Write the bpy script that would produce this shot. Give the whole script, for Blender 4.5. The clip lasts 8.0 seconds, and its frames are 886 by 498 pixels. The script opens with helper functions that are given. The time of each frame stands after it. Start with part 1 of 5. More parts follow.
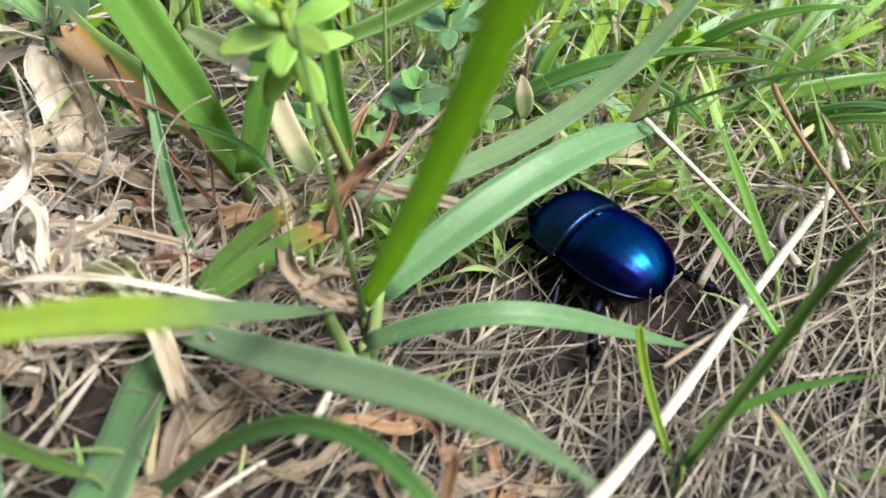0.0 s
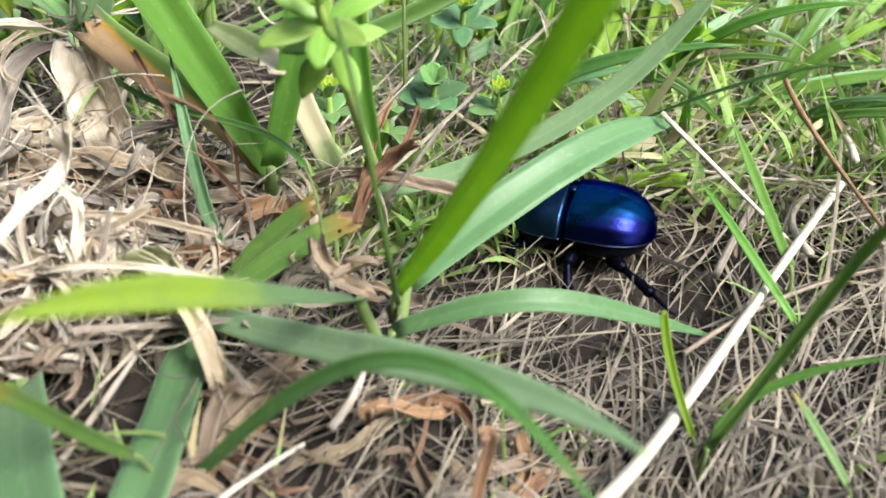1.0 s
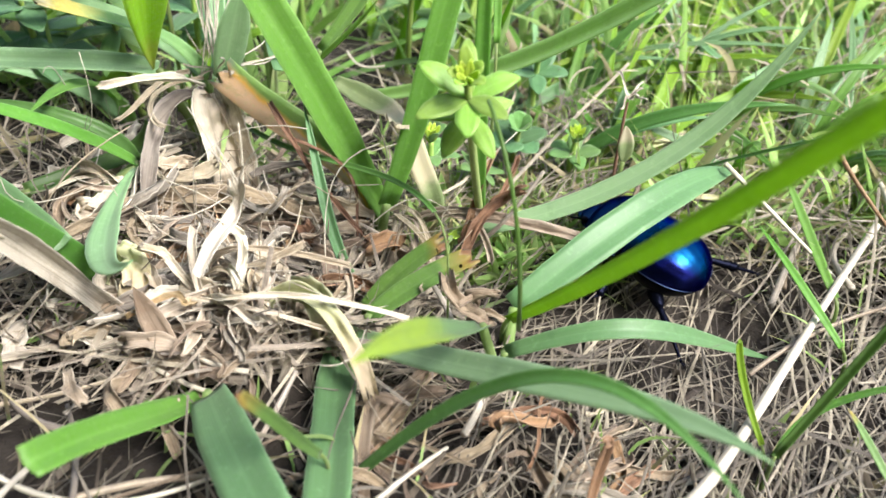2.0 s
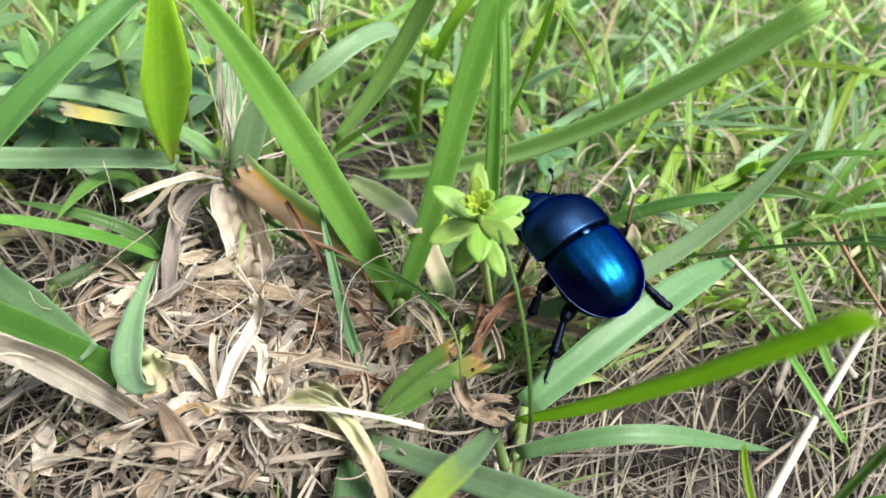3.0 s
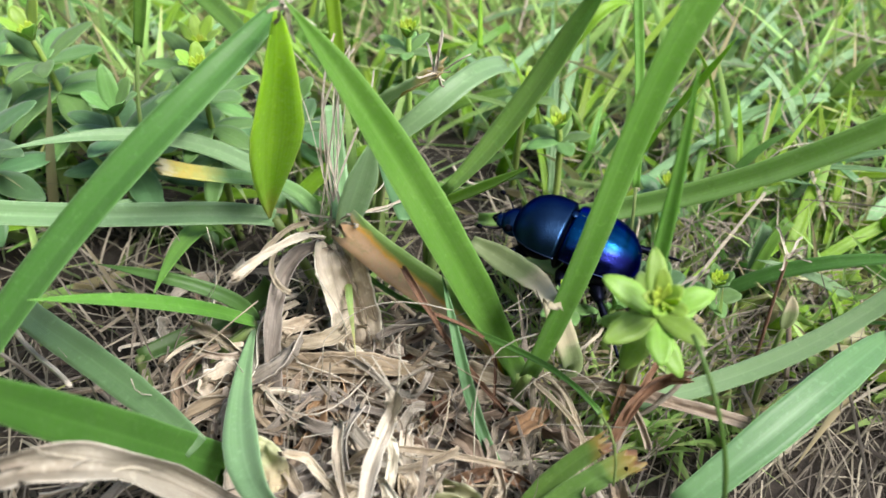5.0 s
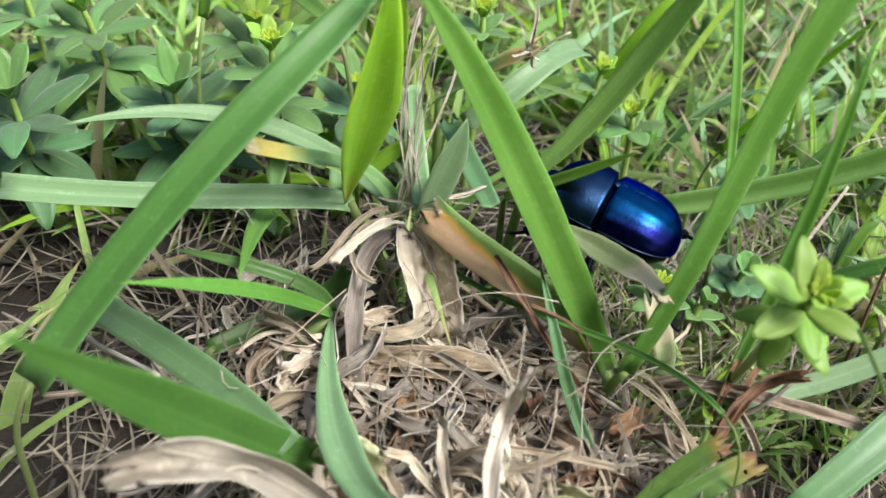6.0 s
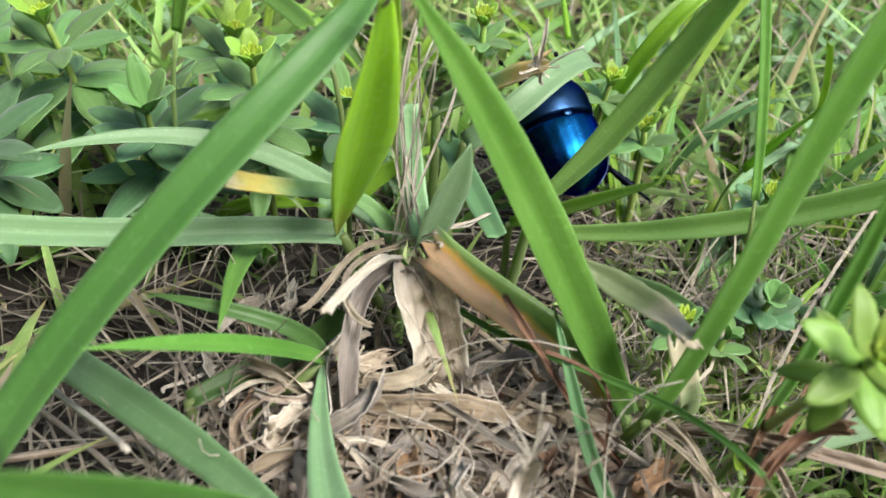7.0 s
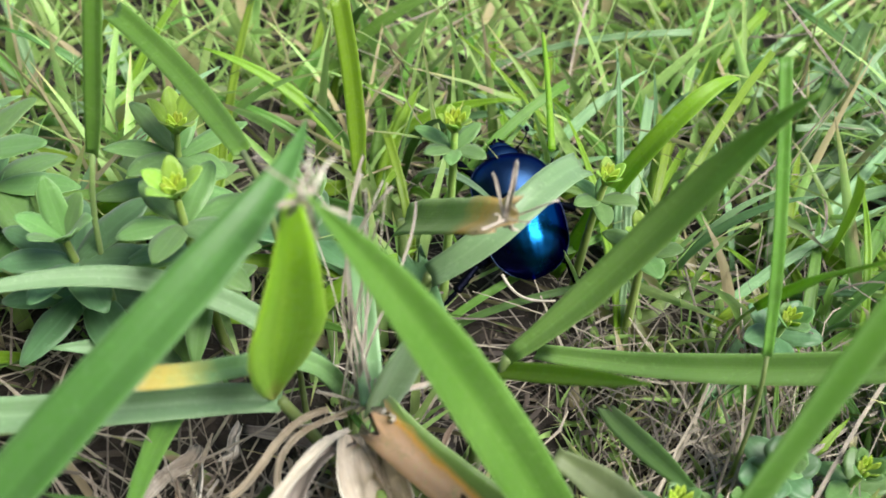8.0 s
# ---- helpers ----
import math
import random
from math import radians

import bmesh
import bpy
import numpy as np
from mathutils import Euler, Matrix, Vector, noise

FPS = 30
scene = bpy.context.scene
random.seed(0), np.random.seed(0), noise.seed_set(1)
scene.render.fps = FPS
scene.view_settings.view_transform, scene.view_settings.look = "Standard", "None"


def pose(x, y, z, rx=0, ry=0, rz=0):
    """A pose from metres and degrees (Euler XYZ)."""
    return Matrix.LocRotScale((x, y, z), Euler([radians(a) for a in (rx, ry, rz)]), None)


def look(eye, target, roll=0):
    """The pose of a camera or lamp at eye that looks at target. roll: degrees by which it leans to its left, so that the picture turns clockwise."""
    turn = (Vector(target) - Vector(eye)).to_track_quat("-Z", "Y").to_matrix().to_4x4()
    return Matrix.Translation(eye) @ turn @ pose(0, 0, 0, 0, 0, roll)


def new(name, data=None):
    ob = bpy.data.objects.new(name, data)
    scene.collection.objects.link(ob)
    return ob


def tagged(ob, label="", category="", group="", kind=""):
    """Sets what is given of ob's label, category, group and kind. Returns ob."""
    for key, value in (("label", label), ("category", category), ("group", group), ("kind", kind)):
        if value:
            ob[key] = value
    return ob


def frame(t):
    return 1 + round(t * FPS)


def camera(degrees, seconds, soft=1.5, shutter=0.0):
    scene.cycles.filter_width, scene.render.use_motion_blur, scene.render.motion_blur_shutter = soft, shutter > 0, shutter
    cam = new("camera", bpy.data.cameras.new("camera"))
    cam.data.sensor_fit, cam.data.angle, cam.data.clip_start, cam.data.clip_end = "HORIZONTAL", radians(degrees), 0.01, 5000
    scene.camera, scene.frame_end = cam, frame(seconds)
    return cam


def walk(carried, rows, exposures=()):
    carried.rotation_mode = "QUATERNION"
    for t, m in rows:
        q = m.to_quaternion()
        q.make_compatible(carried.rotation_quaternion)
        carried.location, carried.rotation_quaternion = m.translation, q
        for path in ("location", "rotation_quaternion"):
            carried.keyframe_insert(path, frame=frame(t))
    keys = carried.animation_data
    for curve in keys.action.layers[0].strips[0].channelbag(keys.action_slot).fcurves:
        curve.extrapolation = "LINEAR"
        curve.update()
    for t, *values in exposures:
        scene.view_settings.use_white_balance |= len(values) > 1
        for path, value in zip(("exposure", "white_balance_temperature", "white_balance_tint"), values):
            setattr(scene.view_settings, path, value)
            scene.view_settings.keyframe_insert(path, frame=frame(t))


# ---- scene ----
cam = camera(54.6, 8.0, soft=1.6)
cam.data.dof.use_dof, cam.data.dof.focus_distance, cam.data.dof.aperture_fstop = True, 0.100, 36.0  # a phone held close: near blades blur
EYE, TILT = 0.052, -38.0
ROWS = [
    (0.0, 0.00111, 0.00065, 0.00178, -0.129, 0.521, -0.218),
    (0.5, -0.00136, 0.00306, 0.00229, -0.769, 0.802, -0.237),
    (1.0, -0.00238, -0.00113, 0.00057, -0.847, 0.687, -0.062),
    (1.2, -0.00639, -0.00371, -0.00179, -1.272, 1.100, -0.174),
    (1.3, -0.00939, -0.00580, -0.00143, -1.439, 1.120, -0.194),
    (1.5, -0.01449, -0.00867, 0.00072, -1.673, 0.572, -0.777),
    (1.7, -0.01436, -0.01226, 0.00135, -1.541, 0.572, -0.919),
    (2.8, -0.01757, -0.02044, 0.01070, -0.916, 1.203, -1.073),
    (3.0, -0.01562, -0.01803, 0.01485, -0.853, 1.051, -0.641),
    (3.5, -0.01714, -0.01587, 0.01613, -0.834, 1.098, -0.252),
    (4.0, -0.02519, -0.01408, 0.02072, -0.772, 0.720, -0.773),
    (4.5, -0.02847, -0.00970, 0.02263, -0.551, -0.322, -1.049),
    (4.7, -0.02833, -0.00918, 0.02382, 0.132, 0.265, -0.870),
    (5.8, -0.04012, -0.00139, 0.02290, -1.833, 0.069, -1.773),
    (6.0, -0.04242, -0.00141, 0.02270, -1.954, 0.259, -1.895),
    (6.5, -0.04062, 0.00272, 0.02362, -2.111, 0.155, -1.459),
    (7.0, -0.04339, 0.00744, 0.02728, -2.594, -0.277, -1.118),
    (7.5, -0.04388, 0.01081, 0.03584, -3.220, -1.338, -1.282),
    (8.0, -0.03676, 0.02109, 0.04617, -0.860, -3.045, -1.248),
]
walk(cam, [(t, pose(0, 0, EYE, TILT, 0, 0) @ pose(x, y, z, 90 + pitch, roll, yaw)) for t, x, y, z, yaw, pitch, roll in ROWS],
     exposures=[(0.0, 0.70), (0.5, 0.74), (1.0, 0.81), (1.5, 0.97), (1.8, 0.97), (2.8, 0.76), (3.5, 0.63), (4.5, 0.52), (6.0, 0.50), (8.0, 0.47)])

# ---- sky and sun: bright, thinly overcast day ----
world = bpy.data.worlds.new("sky")
scene.world = world
world.use_nodes = True
wn = world.node_tree.nodes
sky = wn.new("ShaderNodeTexSky")
sky.sky_type, sky.sun_disc = "NISHITA", False
SUN_UP, SUN_ROUND = 53.0, 126.0
sky.sun_elevation, sky.sun_rotation = radians(SUN_UP), radians(SUN_ROUND)
sky.air_density, sky.dust_density, sky.ozone_density = 1.0, 3.0, 1.0
world.node_tree.links.new(sky.outputs[0], wn["Background"].inputs[0])
wn["Background"].inputs[1].default_value = 0.16
sun_lamp = bpy.data.lights.new("sun", "SUN")
sun_lamp.energy, sun_lamp.angle, sun_lamp.color = 4.45, radians(22), (1.0, 0.985, 0.965)
sun = new("sun", sun_lamp)
sun.matrix_world = look((0.3 * math.sin(radians(SUN_ROUND)), 0.3 * math.cos(radians(SUN_ROUND)), 0.3 * math.tan(radians(SUN_UP))), (0, 0, 0))

CM = 0.01


# ---- materials ----
def material(name):
    m = bpy.data.materials.new(name)
    m.use_nodes = True
    nt = m.node_tree
    nt.nodes.clear()
    out = nt.nodes.new("ShaderNodeOutputMaterial")
    bsdf = nt.nodes.new("ShaderNodeBsdfPrincipled")
    nt.links.new(bsdf.outputs[0], out.inputs[0])
    return m, nt, bsdf, out


def noise_node(nt, scale, detail=4.0, vector=None, rough=0.55):
    n = nt.nodes.new("ShaderNodeTexNoise")
    n.inputs["Scale"].default_value, n.inputs["Detail"].default_value, n.inputs["Roughness"].default_value = scale, detail, rough
    if vector is not None:
        nt.links.new(vector, n.inputs["Vector"])
    return n


def ramp_node(nt, value, stops, mode="LINEAR"):
    r = nt.nodes.new("ShaderNodeValToRGB")
    r.color_ramp.interpolation = mode
    while len(r.color_ramp.elements) < len(stops):
        r.color_ramp.elements.new(0.5)
    for e, (p, c) in zip(r.color_ramp.elements, stops):
        e.position, e.color = p, (*c, 1)
    nt.links.new(value, r.inputs[0])
    return r


def mix_node(nt, fac, a, b, blend="MIX"):
    m = nt.nodes.new("ShaderNodeMix")
    m.data_type, m.blend_type = "RGBA", blend
    for key, v in ((0, fac), (6, a), (7, b)):
        if isinstance(v, (int, float)):
            m.inputs[key].default_value = v
        elif isinstance(v, tuple):
            m.inputs[key].default_value = (*v, 1)
        else:
            nt.links.new(v, m.inputs[key])
    return m.outputs[2]


def math_node(nt, op, a, b=0.0):
    m = nt.nodes.new("ShaderNodeMath")
    m.operation = op
    for key, v in ((0, a), (1, b)):
        if isinstance(v, (int, float)):
            m.inputs[key].default_value = v
        else:
            nt.links.new(v, m.inputs[key])
    return m.outputs[0]


def leaf_material(name, low, high, tip=None, tip_from=0.8, tip_mid=None, ribs=17, gloss=0.42, thin=0.45, island=False, bloom=0.25, spread=0.22, split=0.0, fibre=0.0, strawy=0.0):
    """A grass blade or leaf: veins along its length, blotches, fine grain, and a withered tip."""
    m, nt, bsdf, out = material(name)
    uv = nt.nodes.new("ShaderNodeUVMap")
    sep = nt.nodes.new("ShaderNodeSeparateXYZ")
    nt.links.new(uv.outputs[0], sep.inputs[0])
    geo = nt.nodes.new("ShaderNodeNewGeometry")
    info = nt.nodes.new("ShaderNodeObjectInfo")
    coord = nt.nodes.new("ShaderNodeTexCoord")
    rnd = geo.outputs["Random Per Island"] if island else info.outputs["Random"]
    blotch = noise_node(nt, 160, 3, coord.outputs["Object"])
    grain = noise_node(nt, 2600, 3, coord.outputs["Object"])
    body = mix_node(nt, blotch.outputs["Fac"], low, high)
    wave = math_node(nt, "SINE", math_node(nt, "MULTIPLY", sep.outputs[0], ribs * 6.2832))
    vein = math_node(nt, "ADD", math_node(nt, "MULTIPLY", wave, 0.5), 0.5)
    body = mix_node(nt, math_node(nt, "MULTIPLY", vein, 0.05 if not fibre else 0.02), body, tuple(c * 0.6 for c in low))
    rib = math_node(nt, "SUBTRACT", 1.0, math_node(nt, "MULTIPLY", math_node(nt, "ABSOLUTE", math_node(nt, "SUBTRACT", sep.outputs[0], 0.5)), 16.0))
    rib = math_node(nt, "MAXIMUM", rib, 0.0)
    body = mix_node(nt, math_node(nt, "MULTIPLY", rib, 0.0 if fibre else 0.20), body, tuple(min(1, c * 1.5 + 0.03) for c in high))
    streak = noise_node(nt, 1.0, 4, None, 0.6)
    stretch = nt.nodes.new("ShaderNodeMapping")
    stretch.inputs["Scale"].default_value = (9, 1.6, 1) if fibre else (26, 2.2, 1)
    nt.links.new(uv.outputs[0], stretch.inputs[0])
    shift = nt.nodes.new("ShaderNodeVectorMath")
    shift.operation = "ADD"
    nt.links.new(stretch.outputs[0], shift.inputs[0])
    nt.links.new(math_node(nt, "MULTIPLY", rnd, 90.0), shift.inputs[1])
    nt.links.new(shift.outputs[0], streak.inputs["Vector"])
    body = mix_node(nt, math_node(nt, "MULTIPLY", math_node(nt, "SUBTRACT", streak.outputs["Fac"], 0.35), 0.75 if fibre else 0.5), body, tuple(min(1, c * 1.35 + 0.02) for c in high))
    if fibre:
        dark = ramp_node(nt, streak.outputs["Fac"], [(0.33, (1, 1, 1)), (0.5, (0, 0, 0))])
        body = mix_node(nt, math_node(nt, "MULTIPLY", dark.outputs[0], 0.55 * fibre), body, (low[0] * 0.5, low[1] * 0.44, low[2] * 0.36))
        stain = ramp_node(nt, noise_node(nt, 210, 3, coord.outputs["Object"]).outputs["Fac"], [(0.5, (0, 0, 0)), (0.68, (1, 1, 1))])
        body = mix_node(nt, math_node(nt, "MULTIPLY", stain.outputs[0], 0.45 * fibre), body, (low[0] * 0.8, low[1] * 0.66, low[2] * 0.5))
    rim = math_node(nt, "GREATER_THAN", math_node(nt, "ABSOLUTE", math_node(nt, "SUBTRACT", sep.outputs[0], 0.5)), 0.47)
    body = mix_node(nt, math_node(nt, "MULTIPLY", rim, 0.45), body, tuple(min(1, c * 1.5 + 0.12) for c in high))
    if tip:
        edge = math_node(nt, "ADD", math_node(nt, "ADD", sep.outputs[1], math_node(nt, "MULTIPLY", math_node(nt, "SUBTRACT", sep.outputs[0], 0.5), split)), math_node(nt, "MULTIPLY", math_node(nt, "SUBTRACT", noise_node(nt, 500, 4, coord.outputs["Object"]).outputs["Fac"], 0.5), 0.28))
        r = ramp_node(nt, edge, [(0.0, (0, 0, 0)), (max(0.0, tip_from - 0.12), (0, 0, 0)), (tip_from + 0.08, (1, 1, 1))])
        body = mix_node(nt, r.outputs[0], body, tip_mid or tip)
        if tip_mid:
            r2 = ramp_node(nt, edge, [(0.0, (0, 0, 0)), (min(0.98, tip_from + 0.1), (0, 0, 0)), (min(1.0, tip_from + 0.22), (1, 1, 1))])
            body = mix_node(nt, r2.outputs[0], body, tip)
    fleck = ramp_node(nt, noise_node(nt, 1100, 4, coord.outputs["Object"], 0.7).outputs["Fac"], [(0.56, (0, 0, 0)), (0.72, (1, 1, 1))])
    body = mix_node(nt, math_node(nt, "MULTIPLY", fleck.outputs[0], 0.35), body, tuple(min(1, c * 1.5 + 0.05) for c in high))
    scuff = ramp_node(nt, noise_node(nt, 340, 5, coord.outputs["Object"], 0.65).outputs["Fac"], [(0.58, (0, 0, 0)), (0.75, (1, 1, 1))])
    body = mix_node(nt, math_node(nt, "MULTIPLY", scuff.outputs[0], 0.4), body, tuple(c * 0.6 for c in low))
    if strawy:
        patch = noise_node(nt, 70, 3, coord.outputs["Object"])
        mixed = math_node(nt, "ADD", math_node(nt, "FRACT", math_node(nt, "MULTIPLY", rnd, 37.0)), math_node(nt, "MULTIPLY", math_node(nt, "SUBTRACT", patch.outputs["Fac"], 0.5), 1.2))
        body = mix_node(nt, ramp_node(nt, mixed, [(1 - strawy, (0, 0, 0)), (1.03 - strawy, (1, 1, 1))]).outputs[0], body, (0.42, 0.34, 0.21))
    hsv = nt.nodes.new("ShaderNodeHueSaturation")
    nt.links.new(body, hsv.inputs["Color"])
    nt.links.new(math_node(nt, "ADD", 1.0 - spread, math_node(nt, "MULTIPLY", rnd, 2 * spread)), hsv.inputs["Value"])
    nt.links.new(math_node(nt, "ADD", 0.488, math_node(nt, "MULTIPLY", rnd, 0.024)), hsv.inputs["Hue"])
    nt.links.new(math_node(nt, "ADD", 0.82 if fibre else 0.89, math_node(nt, "MULTIPLY", grain.outputs["Fac"], 0.3)), hsv.inputs["Saturation"])
    nt.links.new(hsv.outputs[0], bsdf.inputs["Base Color"])
    nt.links.new(math_node(nt, "ADD", gloss - 0.1, math_node(nt, "MULTIPLY", blotch.outputs["Fac"], 0.25)), bsdf.inputs["Roughness"])
    bsdf.inputs["Sheen Weight"].default_value = bloom * 0.5
    bsdf.inputs["Sheen Roughness"].default_value = 0.6
    bump = nt.nodes.new("ShaderNodeBump")
    bump.inputs["Strength"].default_value, bump.inputs["Distance"].default_value = 0.14 + fibre * 0.5, 0.00006 + fibre * 0.00012
    relief = math_node(nt, "ADD", math_node(nt, "MULTIPLY", vein, 0.15 if fibre else 1.0), math_node(nt, "MULTIPLY", grain.outputs["Fac"], 0.8))
    nt.links.new(math_node(nt, "ADD", relief, math_node(nt, "MULTIPLY", streak.outputs["Fac"], 2.5 * fibre)), bump.inputs["Height"])
    nt.links.new(bump.outputs[0], bsdf.inputs["Normal"])
    if thin:
        back = nt.nodes.new("ShaderNodeBsdfTranslucent")
        nt.links.new(mix_node(nt, 0.35, hsv.outputs[0], (0.36, 0.57, 0.14), "MIX") if name.startswith("green") else hsv.outputs[0], back.inputs[0])
        mix = nt.nodes.new("ShaderNodeMixShader")
        mix.inputs[0].default_value = thin
        nt.links.new(bsdf.outputs[0], mix.inputs[1])
        nt.links.new(back.outputs[0], mix.inputs[2])
        nt.links.new(mix.outputs[0], out.inputs[0])
    return m


SPLIT = -1.5
GREY_GREEN = leaf_material("green blade, bluish", (0.090, 0.200, 0.076), (0.160, 0.295, 0.128), bloom=0.2, thin=0.4)
BLUE_FRESH = leaf_material("green blade, half bluish", (0.068, 0.172, 0.034), (0.120, 0.252, 0.066), bloom=0.15)
FRESH = leaf_material("green blade, fresh", (0.120, 0.285, 0.042), (0.215, 0.410, 0.085), bloom=0.15, thin=0.55)
LIME = leaf_material("green blade, yellow-green", (0.205, 0.370, 0.030), (0.320, 0.490, 0.064), bloom=0.1, thin=0.55)
# lighter copy of LIME: part of the backlit glow is in the colour
LIME_GLOW = leaf_material("green blade, lime with painted glow", (0.26, 0.44, 0.035), (0.40, 0.57, 0.075), bloom=0.1, thin=0.72)
DEEP = leaf_material("green blade, deep", (0.06, 0.14, 0.03), (0.10, 0.21, 0.05), ribs=4)
ORANGE_TIP = leaf_material("green blade, orange tip", (0.15, 0.26, 0.06), (0.24, 0.36, 0.11), tip=(0.66, 0.43, 0.27), tip_from=0.52, tip_mid=(0.78, 0.44, 0.13), split=SPLIT)
YELLOW_TIP = leaf_material("green blade, yellow tip", (0.17, 0.31, 0.10), (0.28, 0.43, 0.19), tip=(0.66, 0.58, 0.40), tip_from=0.84, tip_mid=(0.60, 0.46, 0.14))
BROWN_TIP = leaf_material("green blade, brown tip", (0.085, 0.195, 0.035), (0.150, 0.280, 0.062), tip=(0.22, 0.11, 0.05), tip_from=0.86, tip_mid=(0.30, 0.23, 0.05))
# very light lime, painted for light shining through this shaded blade
LIME_DRY = leaf_material("green blade, browned foot, painted glow", (0.32, 0.60, 0.03), (0.45, 0.74, 0.07), tip=(0.46, 0.48, 0.08), tip_from=0.9, thin=0.32, bloom=0.1, spread=0.05)
DEEPISH = leaf_material("green blade, dark", (0.075, 0.18, 0.03), (0.13, 0.26, 0.055), ribs=5, bloom=0.2)
TORN = leaf_material("green blade, torn", (0.15, 0.27, 0.04), (0.24, 0.36, 0.08), tip=(0.64, 0.46, 0.26), tip_from=0.72, tip_mid=(0.60, 0.36, 0.08))
WITHERED = leaf_material("green blade, withered", (0.22, 0.30, 0.12), (0.36, 0.42, 0.21), tip=(0.66, 0.58, 0.42), tip_from=0.6, ribs=12)
SHEATH = leaf_material("green sheath, pale", (0.16, 0.24, 0.07), (0.28, 0.36, 0.13), ribs=7)
DRYGREY = leaf_material("dry leaf, grey", (0.16, 0.135, 0.105), (0.37, 0.325, 0.265), ribs=16, fibre=1.0, gloss=0.7, thin=0.12, bloom=0.1)
DRY = leaf_material("dry leaf", (0.25, 0.19, 0.125), (0.55, 0.46, 0.34), ribs=14, fibre=1.0, gloss=0.7, thin=0.2, bloom=0.1)
TAN = leaf_material("tan sheath", (0.155, 0.11, 0.068), (0.36, 0.275, 0.185), ribs=18, fibre=1.0, gloss=0.7, thin=0.15, bloom=0.1)
CREAM = leaf_material("cream sheath", (0.37, 0.295, 0.21), (0.69, 0.60, 0.485), ribs=12, fibre=0.8, gloss=0.65, thin=0.2, bloom=0.1)
SHEATH_LIME = leaf_material("green sheath, cream-lime", (0.42, 0.44, 0.20), (0.66, 0.64, 0.40), ribs=10, fibre=0.25, gloss=0.55, thin=0.35, bloom=0.1, tip=(0.62, 0.50, 0.33), tip_from=0.8)
PALE_GREEN = leaf_material("green blade, pale bluish", (0.165, 0.315, 0.130), (0.285, 0.455, 0.235), bloom=0.25, thin=0.35)
GREY_LIME = leaf_material("green blade, bluish with a lime end", (0.110, 0.230, 0.085), (0.185, 0.325, 0.140), tip=(0.30, 0.45, 0.05), tip_from=0.42, thin=0.4, bloom=0.2)
# paler green painted in place of sunlight, for blades that point at the sun
LIT_GREEN = leaf_material("green blade, light painted in", (0.23, 0.42, 0.09), (0.37, 0.57, 0.19), bloom=0.2, thin=0.5)
DEBRIS = leaf_material("dark debris", (0.016, 0.012, 0.008), (0.085, 0.064, 0.042), island=True, ribs=3, gloss=0.75, thin=0.0, bloom=0.1, spread=0.5)
# fresh green darkened: the shade on the low left blade is in its colour
SHADED = leaf_material("green blade, fresh, shade painted in", (0.055, 0.155, 0.022), (0.105, 0.235, 0.042), bloom=0.1, thin=0.5)
RUST = leaf_material("rust sheath", (0.17, 0.085, 0.04), (0.32, 0.18, 0.09), ribs=10, fibre=1.0, gloss=0.75, thin=0.15, bloom=0.1)
TORN_DRY = leaf_material("orange dry sheath", (0.36, 0.22, 0.11), (0.62, 0.44, 0.26), ribs=10, fibre=0.9, gloss=0.7, thin=0.2, bloom=0.1)
STRAW = leaf_material("bleached straw", (0.37, 0.32, 0.245), (0.62, 0.56, 0.46), ribs=6, fibre=0.7, gloss=0.6, thin=0.1, bloom=0.1)
HERB = leaf_material("green herb leaf", (0.130, 0.285, 0.072), (0.225, 0.395, 0.140), ribs=3, bloom=0.35)
HERB_YOUNG = leaf_material("green herb young leaf", (0.27, 0.46, 0.06), (0.40, 0.58, 0.12), ribs=1, bloom=0.3, thin=0.5)
HERB_PALE = leaf_material("green herb pale leaf", (0.24, 0.45, 0.07), (0.37, 0.58, 0.14), ribs=2, bloom=0.35, thin=0.5)
HERB_DARK = leaf_material("green herb old leaf", (0.075, 0.19, 0.07), (0.150, 0.295, 0.128), ribs=3, bloom=0.45)
HERB_BUD = leaf_material("green herb bud", (0.34, 0.48, 0.04), (0.46, 0.58, 0.08), ribs=3, bloom=0.2, thin=0.4)
HERB_STEM = leaf_material("green herb stem", (0.20, 0.32, 0.05), (0.30, 0.42, 0.10), ribs=4, thin=0.1)
STUB = leaf_material("green stub, pale end", (0.26, 0.36, 0.05), (0.38, 0.46, 0.12), tip=(0.62, 0.58, 0.36), tip_from=0.75)
LAWN = leaf_material("green lawn", (0.180, 0.345, 0.080), (0.460, 0.620, 0.220), tip=(0.56, 0.48, 0.22), tip_from=0.9, island=True, ribs=4, spread=0.5, strawy=0.24)
LITTER = leaf_material("litter straw", (0.024, 0.019, 0.013), (0.33, 0.285, 0.215), island=True, ribs=4, gloss=0.6, thin=0.1, bloom=0.1, spread=0.6)
CHIPS = leaf_material("litter chips", (0.085, 0.062, 0.04), (0.50, 0.425, 0.325), island=True, ribs=6, fibre=0.8, gloss=0.7, thin=0.15, bloom=0.1, spread=0.4)


